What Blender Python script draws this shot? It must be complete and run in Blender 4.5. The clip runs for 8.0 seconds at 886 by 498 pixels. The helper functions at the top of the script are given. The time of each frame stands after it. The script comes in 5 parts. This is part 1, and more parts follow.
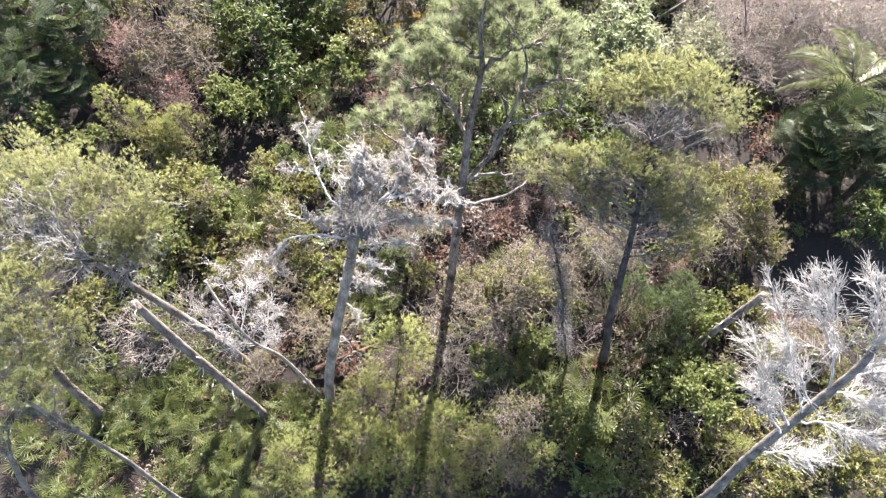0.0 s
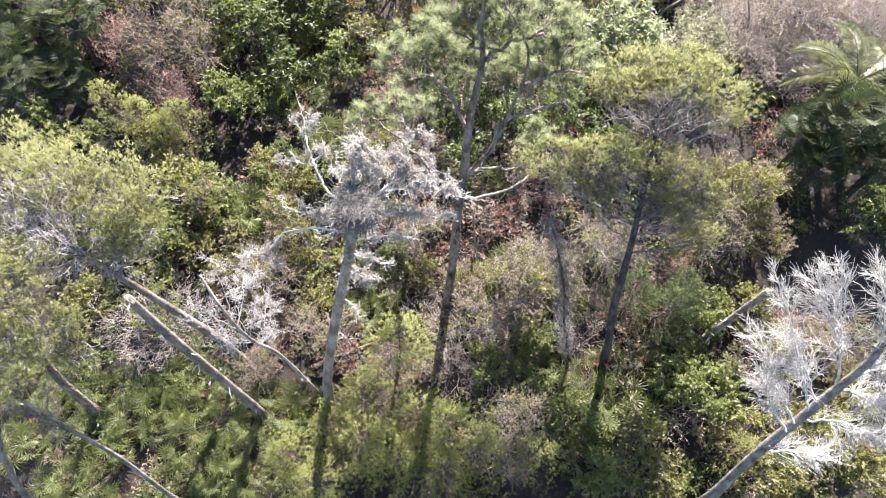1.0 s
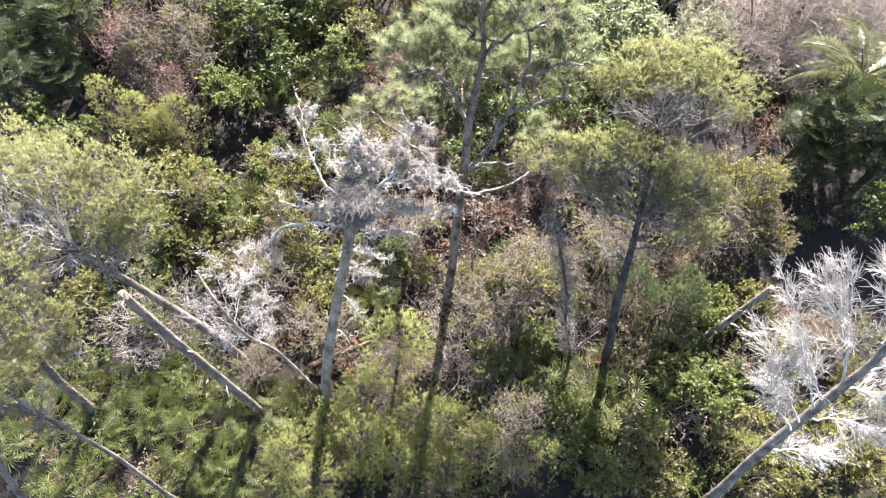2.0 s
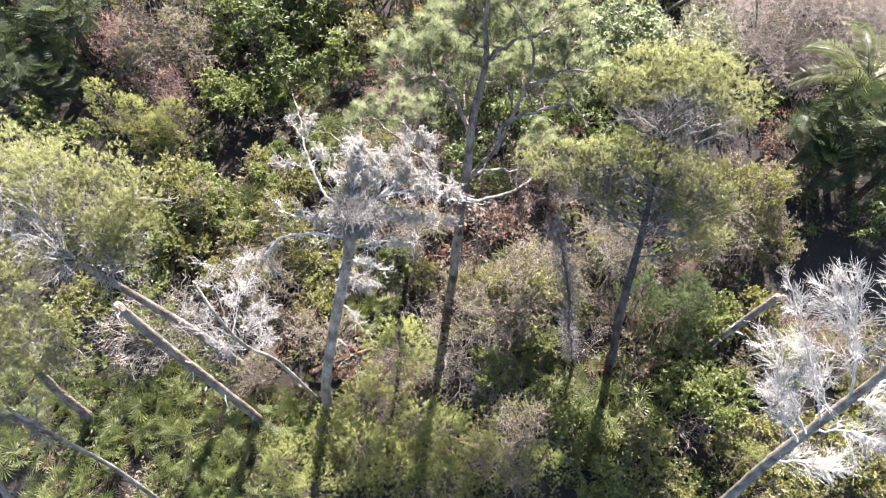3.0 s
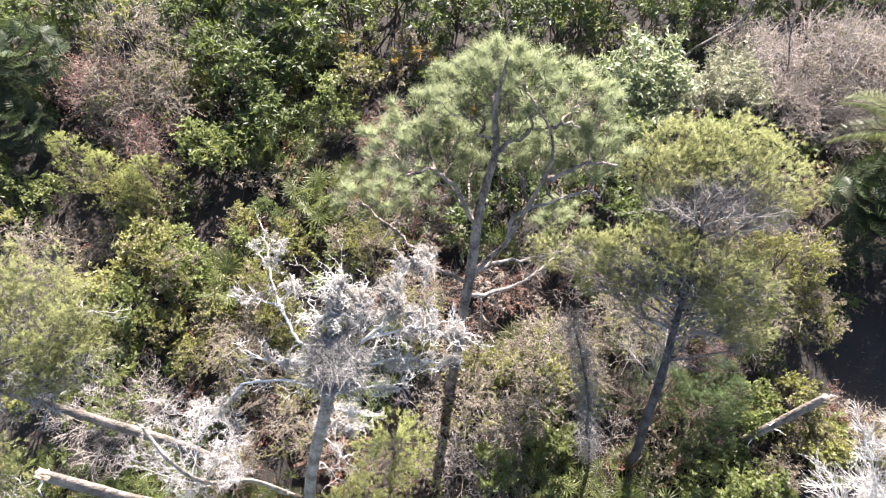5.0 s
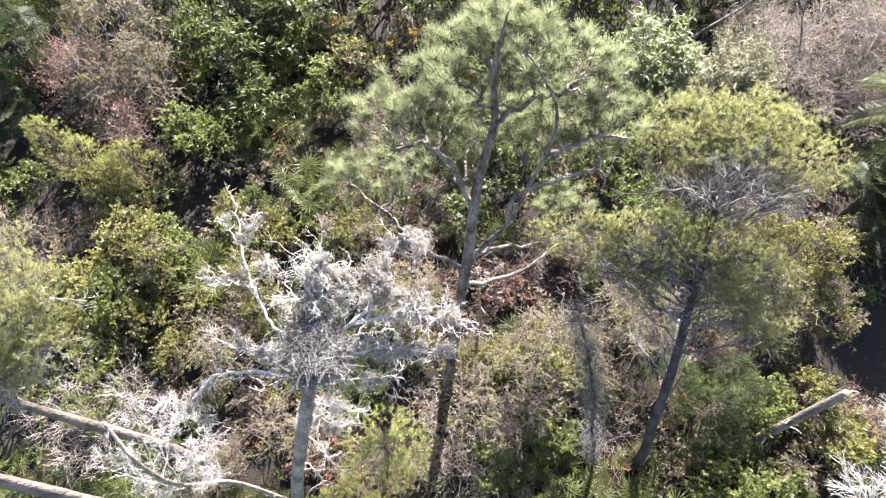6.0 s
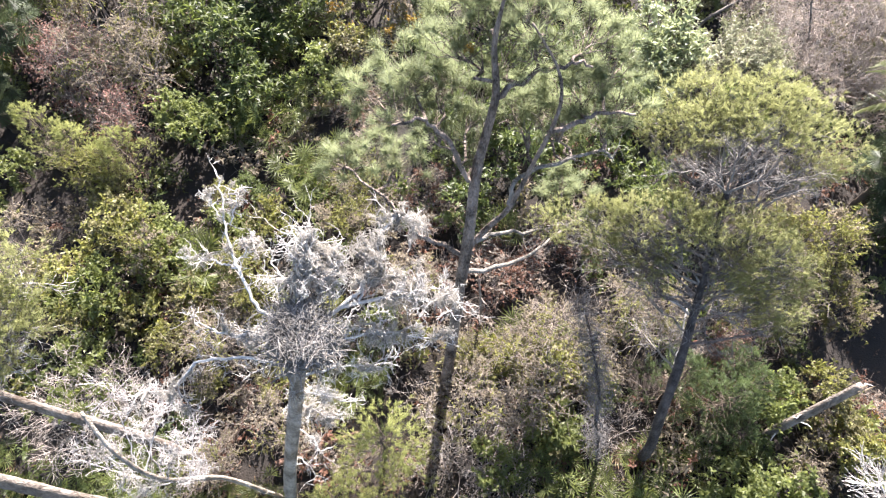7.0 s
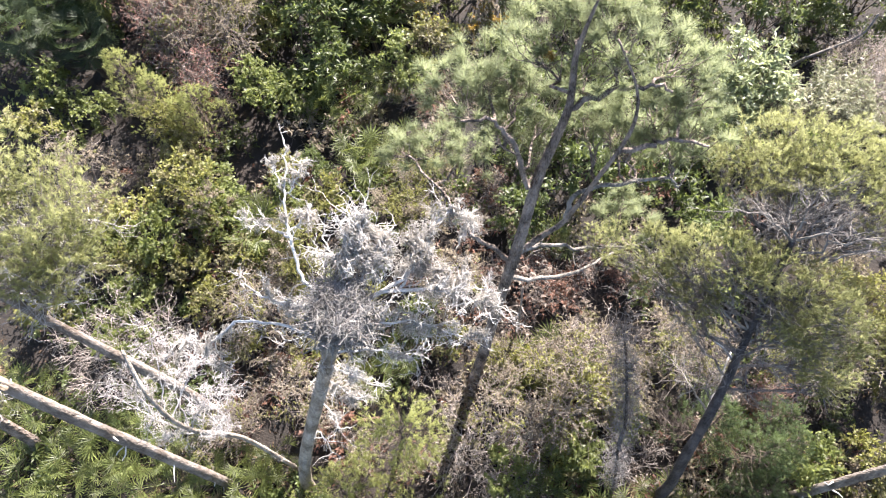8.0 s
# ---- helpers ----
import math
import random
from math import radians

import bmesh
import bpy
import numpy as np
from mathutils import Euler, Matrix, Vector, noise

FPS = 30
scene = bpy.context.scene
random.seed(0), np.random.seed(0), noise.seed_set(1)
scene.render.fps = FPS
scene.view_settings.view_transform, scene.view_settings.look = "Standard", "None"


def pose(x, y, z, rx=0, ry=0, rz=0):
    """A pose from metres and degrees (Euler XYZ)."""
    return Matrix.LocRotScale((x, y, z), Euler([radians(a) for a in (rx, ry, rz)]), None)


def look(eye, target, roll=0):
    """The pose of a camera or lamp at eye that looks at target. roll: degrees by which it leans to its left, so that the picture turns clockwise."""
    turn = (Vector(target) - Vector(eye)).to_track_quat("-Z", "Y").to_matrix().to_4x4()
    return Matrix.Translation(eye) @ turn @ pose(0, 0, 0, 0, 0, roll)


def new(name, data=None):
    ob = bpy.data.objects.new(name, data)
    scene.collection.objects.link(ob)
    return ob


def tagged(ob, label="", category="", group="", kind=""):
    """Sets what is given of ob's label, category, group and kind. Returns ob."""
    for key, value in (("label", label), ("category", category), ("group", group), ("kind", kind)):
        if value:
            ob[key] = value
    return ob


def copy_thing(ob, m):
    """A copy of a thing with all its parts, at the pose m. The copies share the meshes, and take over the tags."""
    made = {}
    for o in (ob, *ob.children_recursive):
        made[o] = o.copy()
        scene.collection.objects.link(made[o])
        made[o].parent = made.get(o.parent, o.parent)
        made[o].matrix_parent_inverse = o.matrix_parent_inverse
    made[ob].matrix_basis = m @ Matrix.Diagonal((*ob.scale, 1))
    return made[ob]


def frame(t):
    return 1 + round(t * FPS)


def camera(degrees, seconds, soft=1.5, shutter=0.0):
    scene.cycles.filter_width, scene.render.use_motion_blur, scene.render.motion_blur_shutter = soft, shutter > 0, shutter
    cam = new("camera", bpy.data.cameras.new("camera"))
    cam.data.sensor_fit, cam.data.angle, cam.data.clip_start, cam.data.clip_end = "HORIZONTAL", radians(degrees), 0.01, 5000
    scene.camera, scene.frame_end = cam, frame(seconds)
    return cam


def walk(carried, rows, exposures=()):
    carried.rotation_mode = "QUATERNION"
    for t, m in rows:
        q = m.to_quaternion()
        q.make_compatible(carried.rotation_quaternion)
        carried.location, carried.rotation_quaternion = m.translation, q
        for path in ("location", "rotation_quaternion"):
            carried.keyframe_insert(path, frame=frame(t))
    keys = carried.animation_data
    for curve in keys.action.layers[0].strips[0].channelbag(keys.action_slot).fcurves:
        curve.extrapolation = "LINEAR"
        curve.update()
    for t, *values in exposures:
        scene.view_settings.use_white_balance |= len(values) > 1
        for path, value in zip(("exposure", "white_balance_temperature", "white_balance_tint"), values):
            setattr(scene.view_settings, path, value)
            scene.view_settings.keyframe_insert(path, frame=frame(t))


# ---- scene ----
# ---- camera and its way ----
cam = camera(68.8, 8.0, soft=1.2, shutter=0.5)
PATH = [
    (0.0, (0.02, -0.01, 21.97), (0.02, 0.835, 20.158), 0.0),
    (0.5, (0.02, -0.01, 21.82), (0.02, 0.836, 20.008), 0.0),
    (1.0, (0.02, -0.01, 21.67), (0.02, 0.836, 19.858), 0.0),
    (1.5, (0.02, 0.0, 21.545), (0.02, 0.845, 19.732), 0.0),
    (3.0, (-0.009, 0.316, 21.304), (-0.011, 1.158, 19.49), 0.0),
    (3.5, (-0.048, 1.036, 21.328), (-0.052, 1.88, 19.515), -0.1),
    (4.0, (-0.073, 2.029, 21.201), (-0.079, 2.877, 19.389), -0.1),
    (4.5, (-0.053, 2.893, 20.689), (-0.06, 3.746, 18.88), -0.1),
    (4.7, (-0.035, 3.127, 20.5), (-0.042, 3.978, 18.691), -0.1),
    (5.8, (0.085, 3.467, 19.33), (0.079, 4.318, 17.52), -0.1),
    (6.0, (0.096, 3.47, 19.151), (0.09, 4.321, 17.341), -0.1),
    (6.5, (0.117, 3.468, 18.775), (0.109, 4.318, 16.964), -0.1),
    (7.0, (0.13, 3.455, 18.528), (0.123, 4.305, 16.718), -0.1),
    (7.5, (0.126, 3.44, 18.524), (-0.001, 4.282, 16.714), 0.0),
    (8.0, (0.126, 3.43, 18.518), (-0.029, 4.266, 16.708), 0.0),
]
walk(cam, [(t, look(eye, target, roll)) for t, eye, target, roll in PATH], exposures=[(0.0, 2.84, 6450, 14), (8.0, 2.84, 6450, 14)])

# ---- daylight ----
SUN_HEIGHT, SUN_TURN = 37.5, 10.0
world = bpy.data.worlds.new("sky")
scene.world = world
world.use_nodes = True
sky = world.node_tree.nodes.new("ShaderNodeTexSky")
sky.sky_type = "NISHITA"
sky.sun_disc = False
sky.sun_elevation, sky.sun_rotation = radians(SUN_HEIGHT), radians(SUN_TURN)
world.node_tree.links.new(sky.outputs[0], world.node_tree.nodes["Background"].inputs[0])
world.node_tree.nodes["Background"].inputs[1].default_value = 0.07
sun_data = bpy.data.lights.new("sun", "SUN")
sun_data.energy, sun_data.angle, sun_data.color = 5.0, radians(0.53), (1.0, 0.935, 0.87)
sun_way = Vector((math.sin(radians(SUN_TURN)) * math.cos(radians(SUN_HEIGHT)), math.cos(radians(SUN_TURN)) * math.cos(radians(SUN_HEIGHT)), math.sin(radians(SUN_HEIGHT))))
sun = new("sun", sun_data)
sun.matrix_world = look(sun_way * 60, (0, 0, 0))


# ---- materials ----
def nodes_of(name):
    m = bpy.data.materials.new(name)
    m.use_nodes = True
    t = m.node_tree
    return m, t, t.nodes["Principled BSDF"], t.nodes["Material Output"]


def foliage(name, dark, light, glow, through_share=0.35, rough=0.5, gloss=0.3):
    """A leaf: its own shade for each leaf, a drift over the plant, light that passes through the blade."""
    m, t, b, out = nodes_of(name)
    geo = t.nodes.new("ShaderNodeNewGeometry")
    info = t.nodes.new("ShaderNodeObjectInfo")
    tex = t.nodes.new("ShaderNodeTexNoise")
    tex.inputs["Scale"].default_value = 2.2
    tex.inputs["Detail"].default_value = 4.0
    co = t.nodes.new("ShaderNodeTexCoord")
    t.links.new(co.outputs["Object"], tex.inputs["Vector"])
    add = t.nodes.new("ShaderNodeMath")
    add.operation = "MULTIPLY_ADD"
    add.inputs[1].default_value = 0.42
    t.links.new(geo.outputs["Random Per Island"], add.inputs[0])
    lift = t.nodes.new("ShaderNodeMath")
    lift.operation = "MULTIPLY_ADD"
    lift.inputs[1].default_value, lift.inputs[2].default_value = 1.9, -0.62
    t.links.new(tex.outputs["Fac"], lift.inputs[0])
    t.links.new(lift.outputs[0], add.inputs[2])
    mix = t.nodes.new("ShaderNodeMix")
    mix.data_type = "RGBA"
    mix.inputs[6].default_value, mix.inputs[7].default_value = (*dark, 1), (*light, 1)
    t.links.new(add.outputs[0], mix.inputs[0])
    hsv = t.nodes.new("ShaderNodeHueSaturation")
    val = t.nodes.new("ShaderNodeMapRange")
    val.inputs[3].default_value, val.inputs[4].default_value = 0.75, 1.2
    t.links.new(info.outputs["Random"], val.inputs[0])
    t.links.new(val.outputs[0], hsv.inputs["Value"])
    t.links.new(mix.outputs[2], hsv.inputs["Color"])
    t.links.new(hsv.outputs[0], b.inputs["Base Color"])
    b.inputs["Roughness"].default_value = rough
    b.inputs["Specular IOR Level"].default_value = gloss
    tr = t.nodes.new("ShaderNodeBsdfTranslucent")
    tint = t.nodes.new("ShaderNodeMix")
    tint.data_type = "RGBA"
    tint.inputs[0].default_value = 0.6
    tint.inputs[7].default_value = (*glow, 1)
    t.links.new(hsv.outputs[0], tint.inputs[6])
    t.links.new(tint.outputs[2], tr.inputs[0])
    ms = t.nodes.new("ShaderNodeMixShader")
    ms.inputs[0].default_value = through_share
    t.links.new(b.outputs[0], ms.inputs[1])
    t.links.new(tr.outputs[0], ms.inputs[2])
    t.links.new(ms.outputs[0], out.inputs[0])
    return m


def bark(name, dark, light, scale=9.0, bump=0.6, rough=0.9, plates=False):
    """Wood or bark: plates stretched along the stem, stains at a larger size."""
    m, t, b, out = nodes_of(name)
    co = t.nodes.new("ShaderNodeTexCoord")
    mp = t.nodes.new("ShaderNodeMapping")
    mp.inputs["Scale"].default_value = (1, 1, 0.35)
    t.links.new(co.outputs["Object"], mp.inputs[0])
    fine = t.nodes.new("ShaderNodeTexNoise")
    fine.inputs["Scale"].default_value, fine.inputs["Detail"].default_value = scale * 2.5, 6.0
    large = t.nodes.new("ShaderNodeTexVoronoi")
    large.inputs["Scale"].default_value = scale
    stain = t.nodes.new("ShaderNodeTexNoise")
    stain.inputs["Scale"].default_value, stain.inputs["Detail"].default_value = 5.0, 4.0
    for n in (fine, large, stain):
        t.links.new(mp.outputs[0], n.inputs["Vector"])
    s = t.nodes.new("ShaderNodeMath")
    s.operation = "MULTIPLY_ADD"
    s.inputs[1].default_value = 1.3
    t.links.new(fine.outputs["Fac"], s.inputs[0])
    s2 = t.nodes.new("ShaderNodeMath")
    s2.operation = "MULTIPLY_ADD"
    s2.inputs[1].default_value, s2.inputs[2].default_value = 2.2, -1.25
    t.links.new(stain.outputs["Fac"], s2.inputs[0])
    t.links.new(s2.outputs[0], s.inputs[2])
    mix = t.nodes.new("ShaderNodeMix")
    mix.data_type = "RGBA"
    mix.inputs[6].default_value, mix.inputs[7].default_value = (*dark, 1), (*light, 1)
    t.links.new(s.outputs[0], mix.inputs[0])
    t.links.new(mix.outputs[2], b.inputs["Base Color"])
    b.inputs["Roughness"].default_value = rough
    b.inputs["Specular IOR Level"].default_value = 0.2
    bp = t.nodes.new("ShaderNodeBump")
    bp.inputs["Strength"].default_value = bump
    bp.inputs["Distance"].default_value = 0.045
    t.links.new(large.outputs["Distance"] if plates else fine.outputs["Fac"], bp.inputs["Height"])
    t.links.new(bp.outputs[0], b.inputs["Normal"])
    return m


M_PINE = foliage("long_pine_needles", (0.115, 0.142, 0.078), (0.235, 0.258, 0.145), (0.36, 0.4, 0.2), 0.55, 0.55, 0.22)
M_SANDPINE = foliage("short_pine_needles", (0.138, 0.149, 0.07), (0.236, 0.245, 0.115), (0.44, 0.45, 0.185), 0.62, 0.55, 0.2)
M_YOUNG = foliage("young_pine_needles", (0.12, 0.137, 0.05), (0.262, 0.28, 0.105), (0.45, 0.47, 0.16), 0.58, 0.55, 0.2)
# dark green here carries the shade on the pine's lower foliage
M_SHADED_BOUGH = foliage("shade_dark_bough_sprays", (0.018, 0.032, 0.016), (0.075, 0.1, 0.042), (0.13, 0.18, 0.055), 0.42, 0.5, 0.2)
M_OLIVE = foliage("olive_leaves", (0.0605, 0.0578, 0.0275), (0.165, 0.151, 0.0715), (0.275, 0.253, 0.099), 0.4, 0.5, 0.3)
M_GREEN = foliage("green_leaves", (0.046, 0.06, 0.019), (0.158, 0.176, 0.062), (0.31, 0.36, 0.09), 0.48, 0.48, 0.3)
M_YELLOWGREEN = foliage("yellow_green_leaves", (0.076, 0.08, 0.022), (0.208, 0.205, 0.066), (0.38, 0.38, 0.09), 0.48, 0.48, 0.3)
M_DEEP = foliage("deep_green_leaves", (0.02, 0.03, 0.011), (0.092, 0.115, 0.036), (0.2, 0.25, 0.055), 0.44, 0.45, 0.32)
# light end raised to paint the sky's glint on the leaves
M_GLOSSY = foliage("sky_glint_green_leaves", (0.075, 0.095, 0.04), (0.27, 0.3, 0.17), (0.38, 0.43, 0.17), 0.4, 0.4, 0.5)
M_SAGE = foliage("sage_leaves", (0.13, 0.135, 0.08), (0.28, 0.28, 0.185), (0.36, 0.37, 0.2), 0.42, 0.45, 0.35)
# dark end lowered to include the left pine's shade over the palmettos
M_PALMETTO = foliage("palmetto_blades", (0.01, 0.017, 0.005), (0.128, 0.148, 0.042), (0.26, 0.29, 0.065), 0.32, 0.45, 0.3)
M_PALM = foliage("palm_blades", (0.011, 0.019, 0.009), (0.055, 0.072, 0.031), (0.11, 0.145, 0.045), 0.28, 0.5, 0.2)
M_FEATHER = foliage("feather_palm_leaflets", (0.03, 0.042, 0.012), (0.15, 0.157, 0.05), (0.24, 0.26, 0.065), 0.36, 0.4, 0.4)
M_DRYFROND = foliage("dead_frond_blades", (0.088, 0.0605, 0.033), (0.231, 0.176, 0.11), (0.22, 0.154, 0.077), 0.25, 0.7, 0.2)
M_VINE = foliage("dry_vine_leaves", (0.095, 0.077, 0.054), (0.26, 0.222, 0.168), (0.34, 0.285, 0.18), 0.42, 0.7, 0.12)
M_TAN = foliage("tan_dead_leaves", (0.195, 0.153, 0.124), (0.4, 0.34, 0.285), (0.43, 0.355, 0.285), 0.45, 0.75, 0.12)
M_RED = foliage("rust_red_leaves", (0.077, 0.033, 0.022), (0.198, 0.11, 0.077), (0.253, 0.121, 0.0715), 0.35, 0.6, 0.2)
M_PINK = foliage("pinkish_dry_leaves", (0.154, 0.077, 0.0633), (0.297, 0.176, 0.143), (0.308, 0.176, 0.138), 0.35, 0.65, 0.2)
M_GOLD = foliage("golden_leaves", (0.138, 0.088, 0.011), (0.303, 0.187, 0.022), (0.385, 0.231, 0.022), 0.45, 0.5, 0.3)
M_MOSS = foliage("grey_moss_strands", (0.29, 0.272, 0.245), (0.45, 0.425, 0.39), (0.42, 0.39, 0.35), 0.52, 0.9, 0.05)
M_LITTER = foliage("fallen_leaves", (0.033, 0.022, 0.0138), (0.099, 0.066, 0.0413), (0.11, 0.066, 0.033), 0.1, 0.8, 0.2)
M_PINEBARK = bark("pine_bark", (0.03, 0.023, 0.019), (0.25, 0.2, 0.168), 16.0, 1.0, 0.9, True)
M_DARKBARK = bark("dark_brown_bark", (0.0165, 0.0143, 0.0132), (0.0825, 0.0688, 0.0633), 12.0, 0.8)
M_PALEBARK = bark("pale_barkless_trunk", (0.1, 0.08, 0.06), (0.38, 0.335, 0.28), 13.0, 1.0, 0.85)
M_GREYWOOD = bark("weathered_grey_wood", (0.055, 0.048, 0.041), (0.26, 0.235, 0.208), 14.0, 0.8, 0.85)
M_WHITEWOOD = bark("bleached_white_twigs", (0.3, 0.283, 0.262), (0.56, 0.535, 0.5), 10.0, 0.3, 0.85)
M_BROWNSNAG = bark("peeling_brown_trunk", (0.0715, 0.055, 0.044), (0.242, 0.209, 0.182), 11.0, 1.0)
M_DEADTWIG = bark("dead_grey_twigs", (0.0715, 0.0633, 0.0578), (0.22, 0.201, 0.187), 14.0, 0.2)
M_TWIG = bark("dry_twigs", (0.11, 0.0908, 0.077), (0.253, 0.215, 0.187), 16.0, 0.2)
M_PALETWIG = bark("pale_dry_twigs", (0.2, 0.168, 0.148), (0.41, 0.362, 0.325), 16.0, 0.2)
M_STEM = bark("shrub_stems", (0.033, 0.0248, 0.0193), (0.099, 0.077, 0.0605), 16.0, 0.3)
M_NESTSTICK = bark("grey_nest_sticks", (0.06, 0.056, 0.052), (0.24, 0.226, 0.21), 14.0, 0.3)
M_GREYTWIG = bark("pale_grey_pine_twigs", (0.24, 0.222, 0.208), (0.44, 0.415, 0.395), 16.0, 0.2)
M_REDBARK = bark("reddish_rotten_wood", (0.04, 0.022, 0.016), (0.17, 0.105, 0.08), 12.0, 0.8)
M_FRESHWOOD = bark("split_pale_wood", (0.11, 0.0825, 0.055), (0.231, 0.187, 0.138), 18.0, 0.4)


def soil():
    m, t, b, out = nodes_of("leaf_strewn_soil")
    co = t.nodes.new("ShaderNodeTexCoord")
    big = t.nodes.new("ShaderNodeTexNoise")
    big.inputs["Scale"].default_value, big.inputs["Detail"].default_value = 0.7, 8.0
    speck = t.nodes.new("ShaderNodeTexNoise")
    speck.inputs["Scale"].default_value, speck.inputs["Detail"].default_value = 22.0, 8.0
    for n in (big, speck):
        t.links.new(co.outputs["Object"], n.inputs["Vector"])
    # both ends kept near black: shade between the shrubs is put into this colour
    ramp = t.nodes.new("ShaderNodeValToRGB")
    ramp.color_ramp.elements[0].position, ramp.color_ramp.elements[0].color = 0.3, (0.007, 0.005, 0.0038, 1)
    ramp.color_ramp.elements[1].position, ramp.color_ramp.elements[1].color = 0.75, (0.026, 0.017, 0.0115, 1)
    t.links.new(big.outputs["Fac"], ramp.inputs[0])
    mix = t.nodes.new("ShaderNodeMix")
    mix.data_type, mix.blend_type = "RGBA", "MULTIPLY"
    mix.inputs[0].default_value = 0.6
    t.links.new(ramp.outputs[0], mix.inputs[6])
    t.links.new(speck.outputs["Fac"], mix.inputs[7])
    t.links.new(mix.outputs[2], b.inputs["Base Color"])
    b.inputs["Roughness"].default_value = 0.95
    bp = t.nodes.new("ShaderNodeBump")
    bp.inputs["Strength"].default_value, bp.inputs["Distance"].default_value = 0.7, 0.04
    t.links.new(speck.outputs["Fac"], bp.inputs["Height"])
    t.links.new(bp.outputs[0], b.inputs["Normal"])
    return m


# ---- mesh builders ----
class Geo:
    """Gathers vertices and faces of one mesh."""

    def __init__(self):
        self.v, self.f, self.n, self.soft = [], [], 0, []

    def add(self, verts, faces, normals=None):
        verts, faces = np.asarray(verts, float), np.asarray(faces, int)
        self.v.append(verts)
        if normals is not None:
            self.soft.append((self.n, normals))
        self.f.append(faces + self.n)
        self.n += len(verts)

    def tube(self, points, radii, sides=6, cap=True):
        p = np.asarray(points, float)
        r = np.asarray(radii, float)
        d = np.gradient(p, axis=0)
        d /= np.linalg.norm(d, axis=1)[:, None] + 1e-9
        ref = np.array([0.31, 0.95, 0.05]) if abs(d[0, 2]) > 0.7 else np.array([0.05, 0.1, 0.99])
        a = np.cross(d, ref)
        a /= np.linalg.norm(a, axis=1)[:, None] + 1e-9
        b = np.cross(d, a)
        w = np.arange(sides) * 2 * np.pi / sides
        ring = p[:, None] + r[:, None, None] * (np.cos(w)[None, :, None] * a[:, None] + np.sin(w)[None, :, None] * b[:, None])
        n = len(p)
        i, j = np.meshgrid(np.arange(n - 1), np.arange(sides), indexing="ij")
        k = (j + 1) % sides
        quads = np.stack([i * sides + j, i * sides + k, (i + 1) * sides + k, (i + 1) * sides + j], -1).reshape(-1, 4)
        self.add(ring.reshape(-1, 3), quads)
        if cap and sides > 4:
            for base in (0, n - 1):
                mid = self.n
                idx = np.arange(sides)
                first = mid - n * sides - (1 if base else 0) + base * sides
                self.v.append(p[base][None])
                self.f.append(np.stack([first + idx, first + (idx + 1) % sides, np.full(sides, mid)], -1))
                self.n += 1

    def mesh(self, name, material, smooth=True):
        me = bpy.data.meshes.new(name)
        faces = [row for f in self.f for row in f.tolist()]
        me.from_pydata(np.concatenate(self.v).tolist(), [], faces)
        me.materials.append(material)
        if smooth:
            me.polygons.foreach_set("use_smooth", [True] * len(me.polygons))
        me.update()
        if self.soft:
            normals = np.zeros((self.n, 3))
            for first, rows in self.soft:
                normals[first:first + len(rows)] = rows
            me.normals_split_custom_set_from_vertices(normals.tolist())
        return me


def unit(a):
    return a / (np.linalg.norm(a, axis=-1, keepdims=True) + 1e-9)


def blades(geo, P, D, N, L, W, fold=0.2):
    """One folded diamond-shaped leaf at each place."""
    n = len(P)
    L, W = np.broadcast_to(L, n)[:, None], np.broadcast_to(W, n)[:, None]
    S = unit(np.cross(D, N))
    U = np.cross(S, D)
    v = np.stack([P, P + 0.45 * L * D + 0.5 * W * S + fold * W * U, P + L * D - 0.12 * L * U, P + 0.45 * L * D - 0.5 * W * S + fold * W * U], 1)
    geo.add(v.reshape(-1, 3), np.arange(4 * n).reshape(n, 4))


def needles(geo, P, D, count, length, width, spread, shoot, rng):
    """Bunches of needles round the shoots that start at P and point along D."""
    n = len(P)
    u = rng.random((n, count, 1))
    side = unit(rng.normal(size=(n, count, 3)))
    way = unit(D[:, None] * (1 - 0.3 * u) + side * spread * (1.15 - 0.6 * u))
    base = P[:, None] + D[:, None] * shoot * u
    ln = length * (0.75 + 0.4 * rng.random((n, count, 1)))
    across = unit(np.cross(way, unit(rng.normal(size=(n, count, 3)))))
    tip = base + way * ln
    tip[..., 2] -= 0.18 * ln[..., 0]
    puff = unit(way * 0.45 + D[:, None] * 0.3 + rng.normal(size=(n, count, 3)) * 0.38)
    turned = np.sign((np.cross(way, across) * puff).sum(-1, keepdims=True) + 1e-9)
    across = across * turned
    v = np.stack([base + across * width / 2, tip, base - across * width / 2], 2)
    geo.add(v.reshape(-1, 3), np.arange(3 * n * count).reshape(-1, 3)[:, ::-1], np.repeat(puff.reshape(-1, 3), 3, 0))


def sphere_points(rng, n, low=-0.3):
    d = unit(rng.normal(size=(n * 3, 3)))
    d = d[d[:, 2] > low]
    while len(d) < n:
        d = np.concatenate([d, d])
    return d[:n]


def bent(p, q, rng, sag=0.0, wobble=0.06, n=5):
    """A crooked line from p to q."""
    p, q = np.asarray(p, float), np.asarray(q, float)
    s = np.linspace(0, 1, n)[:, None]
    line = p + (q - p) * s
    size = np.linalg.norm(q - p)
    off = rng.normal(size=(n, 3)) * wobble * size
    off[0] = off[-1] = 0
    line += off
    line[:, 2] += sag * size * np.sin(np.pi * s[:, 0])
    return line


